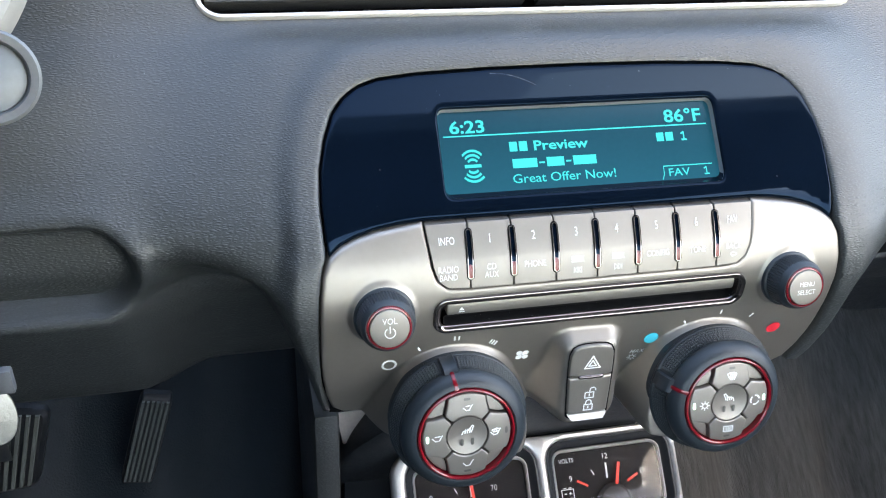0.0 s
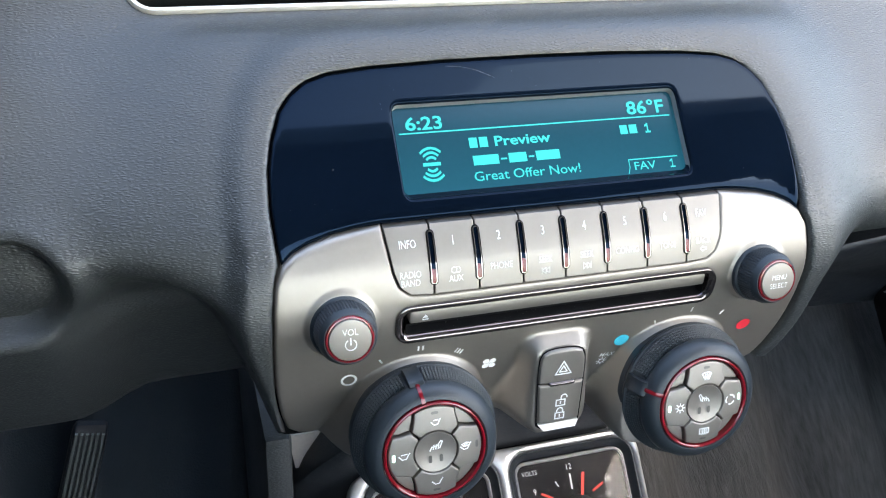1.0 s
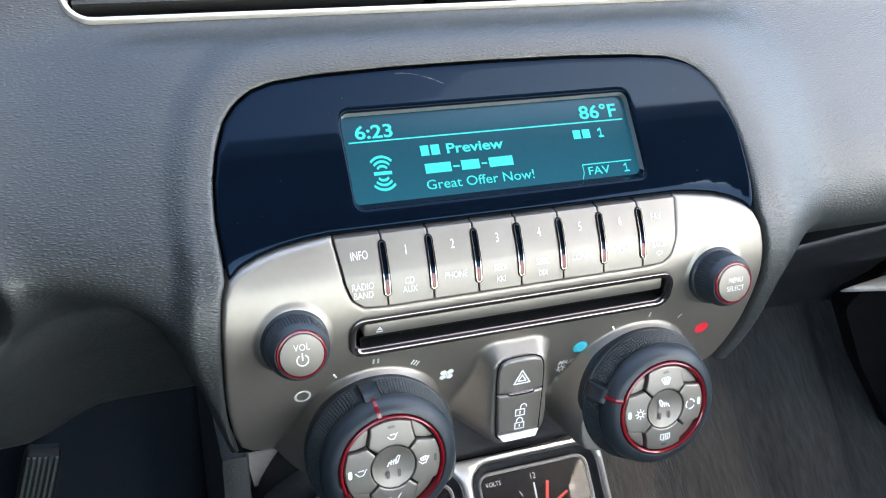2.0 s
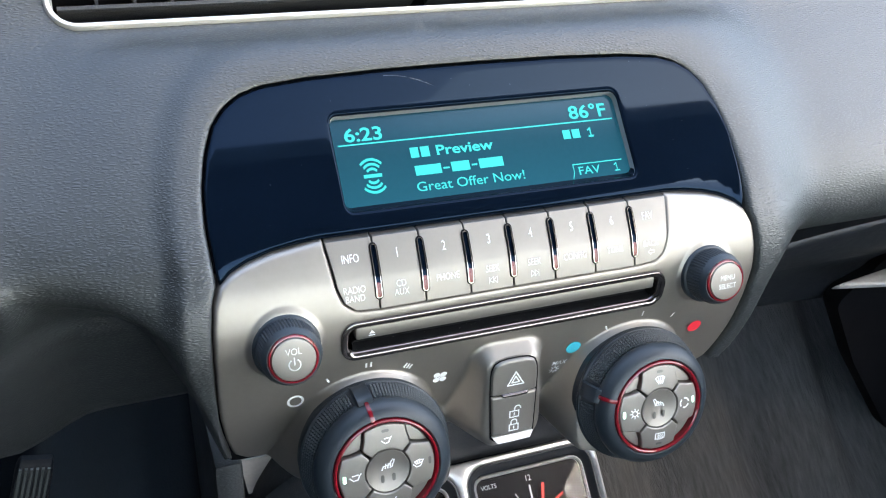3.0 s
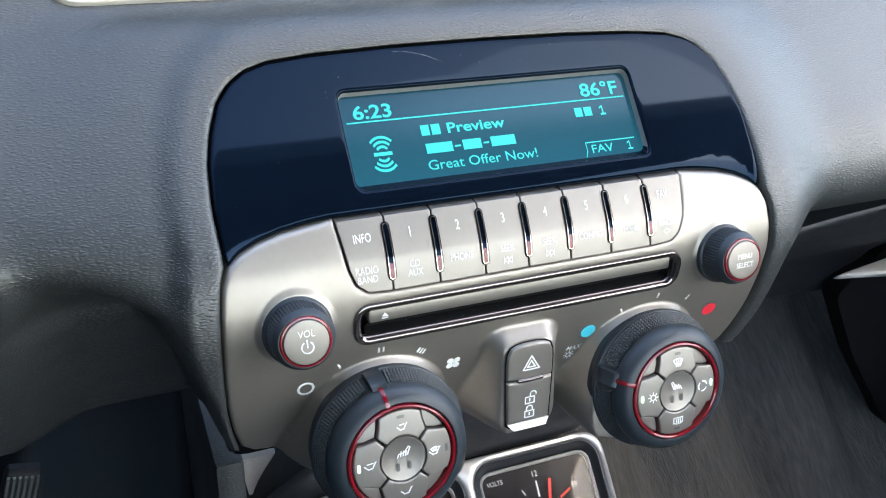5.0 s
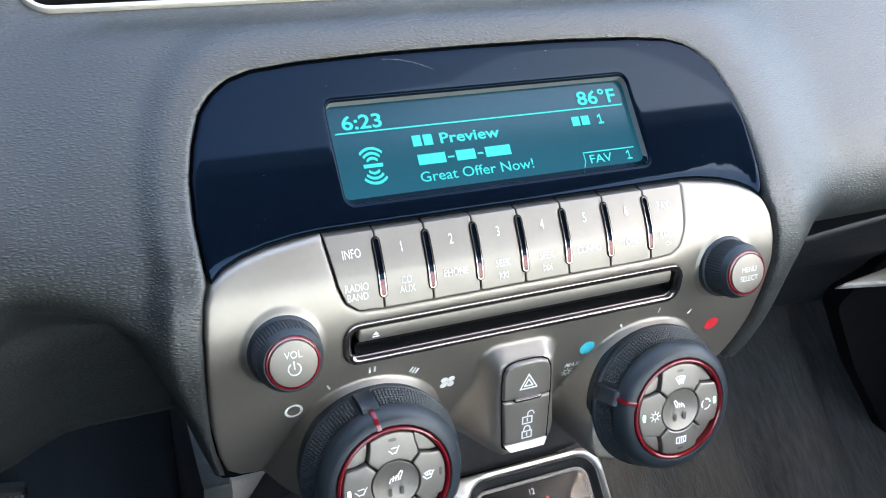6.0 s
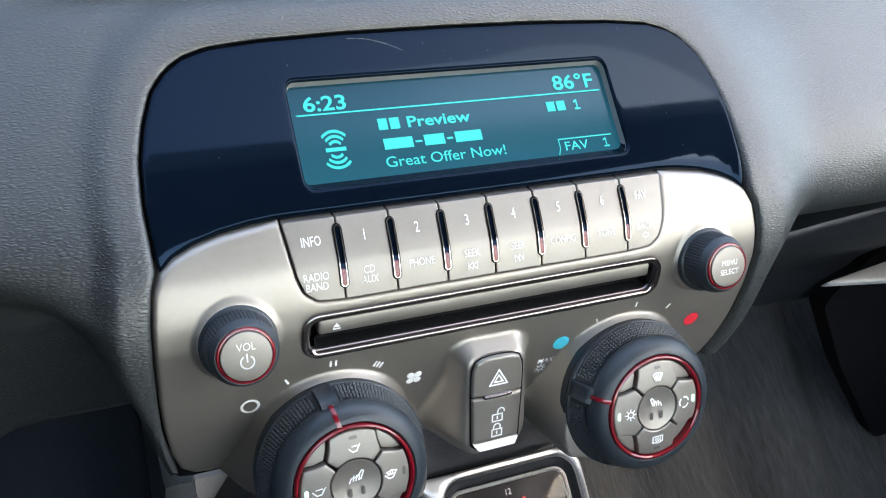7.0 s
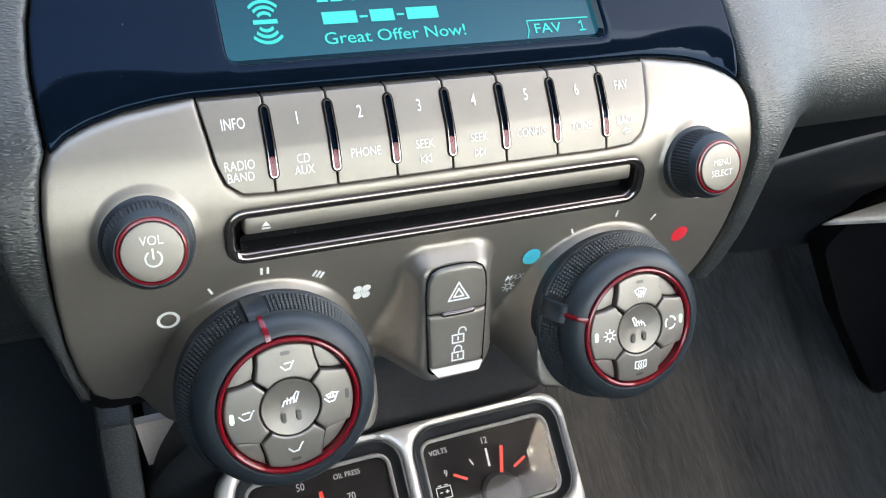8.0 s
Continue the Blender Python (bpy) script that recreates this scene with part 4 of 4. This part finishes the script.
def glass_surface(x, z, d):
    low = np.interp(np.abs(x), [0, 0.086, 0.097, 0.108, 0.1178, 0.1253, 0.1302], [0.5603, 0.5603, 0.5597, 0.5584, 0.5561, 0.5532, 0.5494])
    t = np.clip(1 - (z - low) / (0.0042 + 0.010 * step01((np.abs(x) - 0.085) / 0.045)), 0, 1)
    e = np.clip(1 - d / 0.0012, 0, 1)
    return face(x, z, 0.0012 - 0.0013 * t * t * (1 + 0.8 * step01((np.abs(x) - 0.085) / 0.045)) - 0.0012 * (1 - np.sqrt(1 - e * e)))


part("panel", patch("panel", glass_loop, glass_surface, [screen_loop], step=0.0035, edge=0.0014, roll=(0.0004, 0.0009, 0.0013, 0.003), back=(0, 0.006, 0)), M_GLOSS, display)
part("screen_well", band("screen_well", screen_loop, [(0.0, 0.0002), (0.0001, -0.0010), (0.0004, -0.0034)], face, 0.0015), M_WELL, display, "grey wall of the recessed screen")


part("scratch", strokes("scratch", [[(-0.0438 + 0.0228 * s, 0.6120 - 0.0050 * s * s) for s in np.linspace(0, 1, 9)]], 0.00022, face, 0.0012), M_GREY, display, "fine pale scratch")


def on_lcd(x, z, off):
    x, z = np.asarray(x, float), np.asarray(z, float)
    p = face(x, z, off)
    p[:, 1] += 0.0042
    return p


lcd = part("screen", patch("screen", shifted(resample(screen_loop - (0, 0.0021), 0.002), -0.0016), lambda x, z, d: on_lcd(x, z, 0 * x), step=0.006, edge=0.003, back=None), M_LCD, display, "lit teal liquid-crystal screen")


def glow(words, x0, x1, z0, z1, weight=0.0):
    part("lettering", lettering(words, 1, 0, 0, on_lcd, weight=weight, off=0.0003, span=(x0 / 1000, x1 / 1000, z0 / 1000, z1 / 1000)), M_PIXEL, lcd)


def glow_bar(a, b, c, d):
    part("text_bar", strokes("text_bar", [], 0.001, on_lcd, 0.0003, [mm([(a, c), (b, c), (b, d), (a, d)])]), M_PIXEL, lcd, "glowing teal bar of text")


glow("6:23", -66.6, -49.0, 588.9, 593.7, 0.02)
glow("86°F", 46.4, 67.0, 589.1, 594.4, 0.02)
part("rule", strokes("rule", [mm([(-70.0, 588.0), (69.2, 588.0)])], 0.0005, on_lcd, 0.0003), M_PIXEL, lcd)
glow("Preview", -25.0, 3.4, 581.4, 585.0, 0.022)
for a, b in ((-37.6, -33.6), (-32.6, -28.4)):
    glow_bar(a, b, 581.4, 585.0)
for a, b, z0, z1 in ((-37.0, -24.4, 575.2, 578.6), (-23.4, -20.4, 576.5, 577.1), (-19.4, -10.4, 575.2, 578.6), (-9.4, -6.6, 576.5, 577.1), (-5.6, 6.6, 575.2, 578.6)):
    glow_bar(a, b, z0, z1)
glow("Great Offer Now!", -37.8, 15.8, 569.7, 573.0, 0.004)
for a, b in ((40.6, 44.6), (45.6, 49.8)):
    glow_bar(a, b, 582.1, 585.4)
part("lettering", strokes("lettering", [mm([(54.4, 584.6), (55.7, 585.2), (55.7, 582.3)]), mm([(54.5, 582.3), (56.9, 582.3)])], 0.0007, on_lcd, 0.0003), M_PIXEL, lcd)
glow("FAV", 44.4, 56.0, 568.6, 571.5, 0.008)
part("lettering", strokes("lettering", [mm([(64.0, 570.8), (65.2, 571.4), (65.2, 568.7)]), mm([(64.0, 568.7), (66.4, 568.7)])], 0.0005, on_lcd, 0.0003), M_PIXEL, lcd)
part("rule", strokes("rule", [mm([(40.6, 567.5), (41.8, 569.6), (41.8, 572.5), (68.6, 572.5)])], 0.0004, on_lcd, 0.0003), M_PIXEL, lcd)
for s in (1, -1):
    for r in (2.6, 4.2, 5.8):
        part("icon", strokes("icon", [mm(arc(-57.0, 576.9 - s * 0.2, r, 90 - 42 * s if s > 0 else -132, 90 + 42 * s if s > 0 else -48, 9, 1.2))], 0.0009, on_lcd, 0.0003), M_PIXEL, lcd, "glowing signal arc")
glow_bar(-61.2, -52.8, 576.3, 577.5)

# ---- centre air vents ----
vent = thing("air_vent", (0, 0.095, 0.636), "centre air vents with black slats in a satin silver frame", "air vent")
part("frame", band("frame", rounded(-0.183, 0.183, 0.6392, 0.7005, 0.0135), [(-0.0003, -0.001), (0.0, 0.0014), (0.0009, 0.0022), (0.0024, 0.0020), (0.0029, 0.001), (0.0031, -0.010)], dash, 0.003), M_SATIN, vent,
     "bright satin silver frame")
VENT_MID = -0.0075
part("divider", patch("divider", np.array([(VENT_MID - 0.0042, 0.647), (VENT_MID + 0.0042, 0.647), (VENT_MID + 0.0042, 0.698), (VENT_MID - 0.0042, 0.698)]), lambda x, z, d: dash(x, z, 0.0015 - 0.6 * (x - VENT_MID) ** 2 * 100 + 0 * x),
     step=0.004, edge=0.002, back=(0, 0.02, 0)), M_SATIN, vent)
part("duct", patch("duct", rounded(-0.186, 0.186, 0.640, 0.704, 0.01), lambda x, z, d: dash(x, z, -0.034 + 0 * x), step=0.02, edge=0.01, back=None), M_GAP, vent)


def bar_along(name, x0, x1, v, depth, half, thick):
    xs = np.array([x0, x1])
    rows = []
    for dv, o in ((-thick, depth), (-thick * 0.6, depth + 0.0015), (thick * 0.6, depth + 0.0015), (thick, depth), (thick, depth - half), (-thick, depth - half), (-thick, depth)):
        rows.append(dash(xs, np.full(2, v + dv), np.full(2, o)))
    return strip(name, rows, closed=False, sharp=50)


for x0, x1 in ((-0.178, VENT_MID - 0.004), (VENT_MID + 0.004, 0.178)):
    for v in (0.6510, 0.6665, 0.6820):
        part("slat", bar_along("slat", x0, x1, v, -0.004, 0.012, 0.0014), M_MATTE, vent)
    n = 10
    for i in range(1, n):
        x = x0 + (x1 - x0) * i / n
        p0 = dash(np.array([x - 0.0008, x + 0.0008]), np.full(2, 0.6475), np.full(2, -0.017))
        p1 = dash(np.array([x - 0.0008, x + 0.0008]), np.full(2, 0.6975), np.full(2, -0.017))
        q = np.vstack([p0, p1[::-1]])
        b = q + np.array([0, 0.014, -0.006])
        part("vane", mesh_of("vane", np.vstack([q, b]), [(0, 1, 2, 3), (7, 6, 5, 4), (0, 4, 5, 1), (1, 5, 6, 2), (2, 6, 7, 3), (3, 7, 4, 0)], 30), M_DARK, vent)

# ---- gauges on the console ----
GC = np.array([0.080, 0.086, 0.288])
GB = radians(45)


def gspace(u, v, h):
    u, v, h = np.asarray(u, float), np.asarray(v, float), np.asarray(h, float)
    return GC + u[:, None] * np.array([1, 0, 0]) + v[:, None] * np.array([0, math.sin(GB), math.cos(GB)]) + h[:, None] * np.array([0, -math.cos(GB), math.sin(GB)])


def gface(u, v, h):
    return gspace(np.asarray(u, float) - 0.0012, np.asarray(v, float) - 0.001, np.asarray(h, float) + 0.008)


pod = thing("gauge_pod", (0.028, 0.11, 0.25), "twin console gauges in a satin silver surround", "gauge")
PITCH = -0.104
holes = [rounded(-0.0490 + o, 0.0474 + o, -0.046, 0.0162, 0.015) for o in (0, PITCH)]
part("surround", patch("surround", rounded(-0.163, 0.0525, -0.062, 0.0205, 0.016), lambda u, v, d: gspace(u, v, 0.018 - 0.0025 * np.clip(1 - d / 0.0025, 0, 1) ** 2), holes, step=0.008, edge=0.0025, roll=(0.001, 0.0025),
     back=(0, 0.006, -0.006)), M_SATIN, pod)
for o, side in ((0, "volts"), (PITCH, "oil")):
    g = part("gauge", band("gauge", rounded(-0.0490 + o, 0.0474 + o, -0.046, 0.0162, 0.015), [(0.0, 0.0165), (0.0012, 0.0168), (0.002, 0.016), (0.0066, 0.0108), (0.0072, 0.0080)], gspace, 0.003), M_DARK, pod)
    part("lens_rim", band("lens_rim", rounded(-0.0432 + o, 0.0432 + o, -0.041, 0.0100, 0.009), [(0.0, 0.001), (0.0003, 0.004), (0.0014, 0.0048), (0.0024, 0.004), (0.0027, 0.001)], gface, 0.002), M_SATIN, g)
    dial = part("dial", patch("dial", rounded(-0.042 + o, 0.042 + o, -0.040, 0.009, 0.008), lambda u, v, d: gface(u, v, 0 * u), step=0.01, edge=0.004, back=None), M_DIAL, g)
    lens = part("lens", patch("lens", rounded(-0.0410 + o, 0.0410 + o, -0.039, 0.0082, 0.0075), lambda u, v, d: gface(u, v, 0.0052 + 0.0016 * np.minimum(d / 0.016, 1)), step=0.004, edge=0.003, back=None), M_CLEAR, g, "clear gauge lens")
    lens.visible_shadow = False
    fl = lambda u, v, h: gface(np.asarray(u) + o, v, h)
    hub_c = (0.002, -0.031)
    part("needle_hub", patch("needle_hub", np.array([(hub_c[0] + o + 0.0125 * math.cos(a), hub_c[1] + 0.0125 * math.sin(a)) for a in np.linspace(0, 6.2832, 40, endpoint=False)]),
         lambda u, v, d: gface(u, v, 0.005 - 0.002 * np.clip(1 - d / 0.002, 0, 1)), step=0.005, edge=0.002, roll=(0.0008, 0.002), back=(0, 0.0035, -0.0035)), M_MATTE, g)
    ang = 76 if side == "volts" else 96
    r0, r1 = 0.0125, 0.027
    part("needle", strokes("needle", [[(hub_c[0] + r * math.cos(radians(ang)), hub_c[1] + r * math.sin(radians(ang))) for r in (r0, r1)]], 0.0021, fl, 0.004), M_NEEDLE, g, "red pointer needle")
    reds = [(-24.0, -14.0, -17.0, -18.0), (22.8, -14.4, 15.1, -18.2)] if side == "volts" else [(-24.0, -14.0, -17.0, -18.0)]
    part("mark", strokes("mark", [[(a / 1000, b / 1000), (c / 1000, d / 1000)] for a, b, c, d in reds], 0.0015, fl, 0.0004), M_NEEDLE, dial)
    part("mark", strokes("mark", [[(-0.0125, -0.0076), (-0.0108, -0.0109)]], 0.0008, fl, 0.0004), M_WHITE, dial)
    part("mark", strokes("mark", [[(-0.0006, -0.0041), (-0.0008, -0.0139)]], 0.0014, fl, 0.0004), M_WHITE, dial)
    if side == "volts":
        words = [("VOLTS", 0.0044, -0.0307, 0.0011), ("12", 0.0058, -0.0006, 0.0010), ("19", 0.0058, 0.0272, -0.0127), ("9", 0.0058, -0.0289, -0.0120), ("V", 0.0046, 0.0270, -0.0230)]
        part("icon", strokes("icon", [[(-0.037, -0.0255), (-0.028, -0.0255), (-0.028, -0.019), (-0.037, -0.019), (-0.037, -0.0255)], [(-0.035, -0.022), (-0.0335, -0.022)], [(-0.0315, -0.022), (-0.0295, -0.022)],
             [(-0.0305, -0.0211), (-0.0305, -0.0229)], [(-0.0355, -0.018), (-0.0335, -0.018)], [(-0.0315, -0.018), (-0.0295, -0.018)]], 0.0006, fl, 0.0004), M_WHITE, dial)
    else:
        words = [("OIL PRESS", 0.0042, 0.0165, 0.0020), ("50", 0.0058, -0.0110, 0.0012), ("70", 0.0058, 0.0165, -0.0105), ("0", 0.0058, -0.0300, -0.0120)]
    for w, s, u, v in words:
        part("lettering", lettering(w, s, u, v, fl, stretch=0.88, off=0.0004), M_WHITE, dial)


# hood over the gauges and the console below
def hood_surface(u, v, d):
    e = np.clip(1 - d / 0.020, 0, 1)
    sink = 0.014 * (1 - np.sqrt(1 - e * e))
    t = (v - 0.318) / 0.112
    return np.c_[u, 0.090 - 0.062 * t + sink * 0.8, v - sink * 0.5]


hood = tagged(new("gauge_hood", patch("gauge_hood", soften([(0.130, 0.302), (0.130, 0.418), (-0.044, 0.410), (-0.086, 0.366), (-0.1080, 0.326), (-0.1145, 0.300), (-0.117, 0.215), (-0.060, 0.215), (-0.060, 0.302)], 0.028), hood_surface, step=0.008, edge=0.003, roll=(0.002, 0.006, 0.012, 0.022), back=(0, 0.05, -0.01))),
              "black plastic hood over the console gauges", "gauge hood")
hood.data.materials.append(M_DARK)
console = tagged(new("centre_console", box("centre_console", -0.112, 0.132, 0.128, 0.62, 0.0, 0.30, 0.012)), "dark plastic centre console below the radio", "console")
console.data.materials.append(M_DARK)
trim = tagged(new("console_trim", patch("console_trim", np.array([(-0.1125, 0.308), (-0.060, 0.308), (-0.060, 0.338), (-0.1165, 0.338)]), lambda x, z, d: np.c_[x, 0.112 + 0 * x, z], step=0.01, edge=0.003, back=(0, 0.006, 0))),
              "pale beige trim strip on the console side", "trim")
trim.data.materials.append(M_BEIGE)
flank = tagged(new("knee_panel", box("knee_panel", -0.135, -0.117, 0.085, 0.30, 0.0, 0.362, 0.006)), "dark grained knee panel beside the console", "knee panel")
flank.data.materials.append(M_SKIN)


# ---- glove box ----
def glove_y(z):
    return np.interp(z, [0.28, 0.36, 0.38, 0.41, 0.44, 0.475], [0.215, 0.172, 0.155, 0.115, 0.085, 0.062])


glove = thing("glove_box", (0.45, 0.10, 0.28), "dark plastic glove box with a pale handle ledge under the dashboard", "glove box")
part("upper_panel", patch("upper_panel", soften([(0.15, 0.440), (0.29, 0.345), (0.365, 0.304), (0.462, 0.295), (0.462, 0.372), (0.69, 0.372), (0.69, 0.486), (0.32, 0.476), (0.283, 0.470), (0.240, 0.460)], 0.012), lambda x, z, d: np.c_[x, glove_y(z) + 0.004 * np.clip(1 - d / 0.005, 0, 1) ** 2, z],
     step=0.015, edge=0.004, roll=(0.002, 0.005), back=(0, 0.03, 0)), M_DARK, glove)
ledge = np.array([(0.371, 0.128), (0.50, 0.1000), (0.69, 0.066), (0.69, 0.178), (0.445, 0.139)])
part("handle_ledge", patch("handle_ledge", soften(ledge, 0.004), lambda x, y, d: np.c_[x, y, 0.3755 - 0.002 * np.clip(1 - d / 0.002, 0, 1) ** 2], step=0.02, edge=0.005, roll=(0.001, 0.002), back=(0, 0.004, -0.005)), M_PALE, glove,
     "pale grey upward-facing handle ledge")
# near-black sheet paints the shade under the ledge; outline fitted to the view
part("door", patch("door", soften([(0.470, 0.366), (0.432, 0.317), (0.491, 0.231), (0.600, 0.100), (0.69, 0.100), (0.69, 0.366)], 0.01), lambda x, z, d: np.c_[x, 0.170 + (0.317 - z) * 0.1, z], step=0.02, edge=0.005, back=(0, 0.02, 0)), M_GAP, glove, "glove box front, shade under the ledge put in as near black")


# ---- steering column side: bezel, stalk, key, pedals ----
def space_of(origin, axis):
    q = Vector(axis).normalized().to_track_quat("Z", "Y").to_matrix()
    o, m = np.array(origin), np.array(q)

    def f(u, v, h):
        return o + np.c_[u, v, h] @ m.T
    return f


ib = thing("instrument_bezel", (-0.315, 0.06, 0.62), "bright satin silver ring of an instrument pod", "instrument")
sp = space_of((-0.3265, 0.03, 0.702), (0.1, -0.9, 0.35))
part("ring", lathe("ring", [(0.090, -0.03), (0.0915, 0.0), (0.089, 0.004), (0.081, 0.004), (0.077, 0.0), (0.074, -0.02)], sp, 96, close=False), M_SATIN, ib)
part("pod_face", lathe("pod_face", [(0.076, -0.018), (0.001, -0.018)], sp, 48), M_DIAL, ib)
st = thing("column_stalk", (-0.26, -0.04, 0.64), "grey round end of a steering column stalk", "stalk")
sp = space_of((-0.2354, -0.08, 0.6690), (0.22, -0.85, 0.35))
part("shaft", lathe("shaft", [(0.0075, -0.10), (0.0085, -0.03), (0.0124, -0.022), (0.0143, -0.004), (0.0143, 0.0), (0.0134, 0.0012), (0.0112, 0.0008), (0.0104, -0.0016)], sp, 48, close=False), M_GREY, st)
part("cap", lathe("cap", [(0.0105, -0.003), (0.0102, -0.0012), (0.0085, -0.0004), (0.001, 0.0)], sp, 40), M_CAP, st, "blue-grey end cap")
key = thing("ignition_key", (-0.285, 0.0, 0.50), "worn nickel key with a dark grip hanging by the column", "key")
sp = space_of((-0.2835, -0.02, 0.486), (0.3, -0.85, 0.3))
part("bow", lathe("bow", [(0.0105, -0.001), (0.011, 0.0), (0.0105, 0.001), (0.004, 0.0014), (0.0004, 0.0014)], lambda u, v, h: sp(u * 0.85, v * 1.35, h), 40), M_STEEL, key)
part("grip", box("grip", -0.2800, -0.2715, -0.022, -0.017, 0.499, 0.512, 0.0016), M_GREY, key, "grey ribbed grip")
part("blade", box("blade", -0.2900, -0.2815, -0.021, -0.0195, 0.458, 0.474, 0.0006), M_STEEL, key)


def pedal(name, tl, tr, br, bl, ribs, label):
    tl, tr, br, bl = (np.array(p, float) / 1000 for p in (tl, tr, br, bl))
    th = thing(name, tuple((bl + br) / 2), label, "pedal")
    out = np.cross(tr - tl, bl - tl)
    out /= np.linalg.norm(out)
    out = out if out[1] < 0 else -out

    def q(s, t, h):
        s, t, h = (np.asarray(a, float)[:, None] for a in (s, t, h))
        return (tl * (1 - s) + tr * s) * t + (bl * (1 - s) + br * s) * (1 - t) + out * h
    part("pad", patch("pad", rounded(0, 1, 0, 1, 0.12), lambda s, t, d: q(s, t, 0.004 * np.minimum(1, d / 0.05)), step=0.08, edge=0.04, roll=(0.02, 0.05), back=tuple(-0.008 * out)), M_DARK, th)
    for i in range(ribs):
        s0 = 0.06 + 0.88 * (i + 0.15) / ribs
        s1 = 0.06 + 0.88 * (i + 0.75) / ribs
        v = np.vstack([q([s0, s1, s1, s0], [0.05, 0.05, 0.95, 0.95], [0.003] * 4), q([s0 + 0.01, s1 - 0.01, s1 - 0.01, s0 + 0.01], [0.06, 0.06, 0.94, 0.94], [0.0065] * 4)])
        part("rib", mesh_of("rib", v, [(4, 5, 6, 7), (0, 1, 5, 4), (1, 2, 6, 5), (2, 3, 7, 6), (3, 0, 4, 7)], 30), M_PEDAL, th)
    c = (tl + tr + bl + br) / 4 - out * 0.006
    corners = [np.array(k) for k in ((-0.006, 0, -0.006), (0.006, 0, -0.006), (0.006, 0, 0.006), (-0.006, 0, 0.006))]
    part("arm", strip("arm", [np.array([c + k for k in corners]), np.array([c + k - 0.07 * out for k in corners])]), M_DARK, th)
    return th


pedal("accelerator_pedal", (-276, 300, 214), (-247, 300, 208), (-277, 282, 116), (-306, 282, 121), 6, "ribbed black rubber accelerator pedal")
pedal("brake_pedal", (-420, 275, 243), (-346, 270, 234), (-364, 250, 166), (-436, 255, 150), 9, "wide ribbed black rubber brake pedal")


# ---- fine dust on the glass, the dash and the faceplate ----
rnd = random.Random(11)
grit = []
for n, area, surf, lift in ((70, (-0.125, 0.125, 0.563, 0.611), face, 0.00135), (80, (-0.36, 0.20, 0.618, 0.642), dash, 0.0004), (70, (-0.34, -0.165, 0.54, 0.64), dash, 0.0004), (40, (-0.076, 0.076, 0.5105, 0.517), face, 0.0)):
    for _ in range(n):
        x, z = rnd.uniform(*area[:2]), rnd.uniform(*area[2:])
        if surf is face and lift and abs(x) < 0.076 and z < 0.603:
            continue
        r = rnd.choice((0.00007, 0.00009, 0.00012, 0.00018))
        q = np.array([(x + r * rnd.uniform(0.6, 1.5) * math.cos(a), z + r * math.sin(a)) for a in (0, 1.3, 2.6, 3.8, 5.1)])
        grit.append((surf(q[:, 0], q[:, 1], np.full(5, lift)), [(0, 1, 2, 3, 4)]))
dust = tagged(new("dust", merged("dust", grit)), "scattered pale dust specks on the dashboard and screen", "dust", kind="stuff")
dust.data.materials.append(M_WELL)
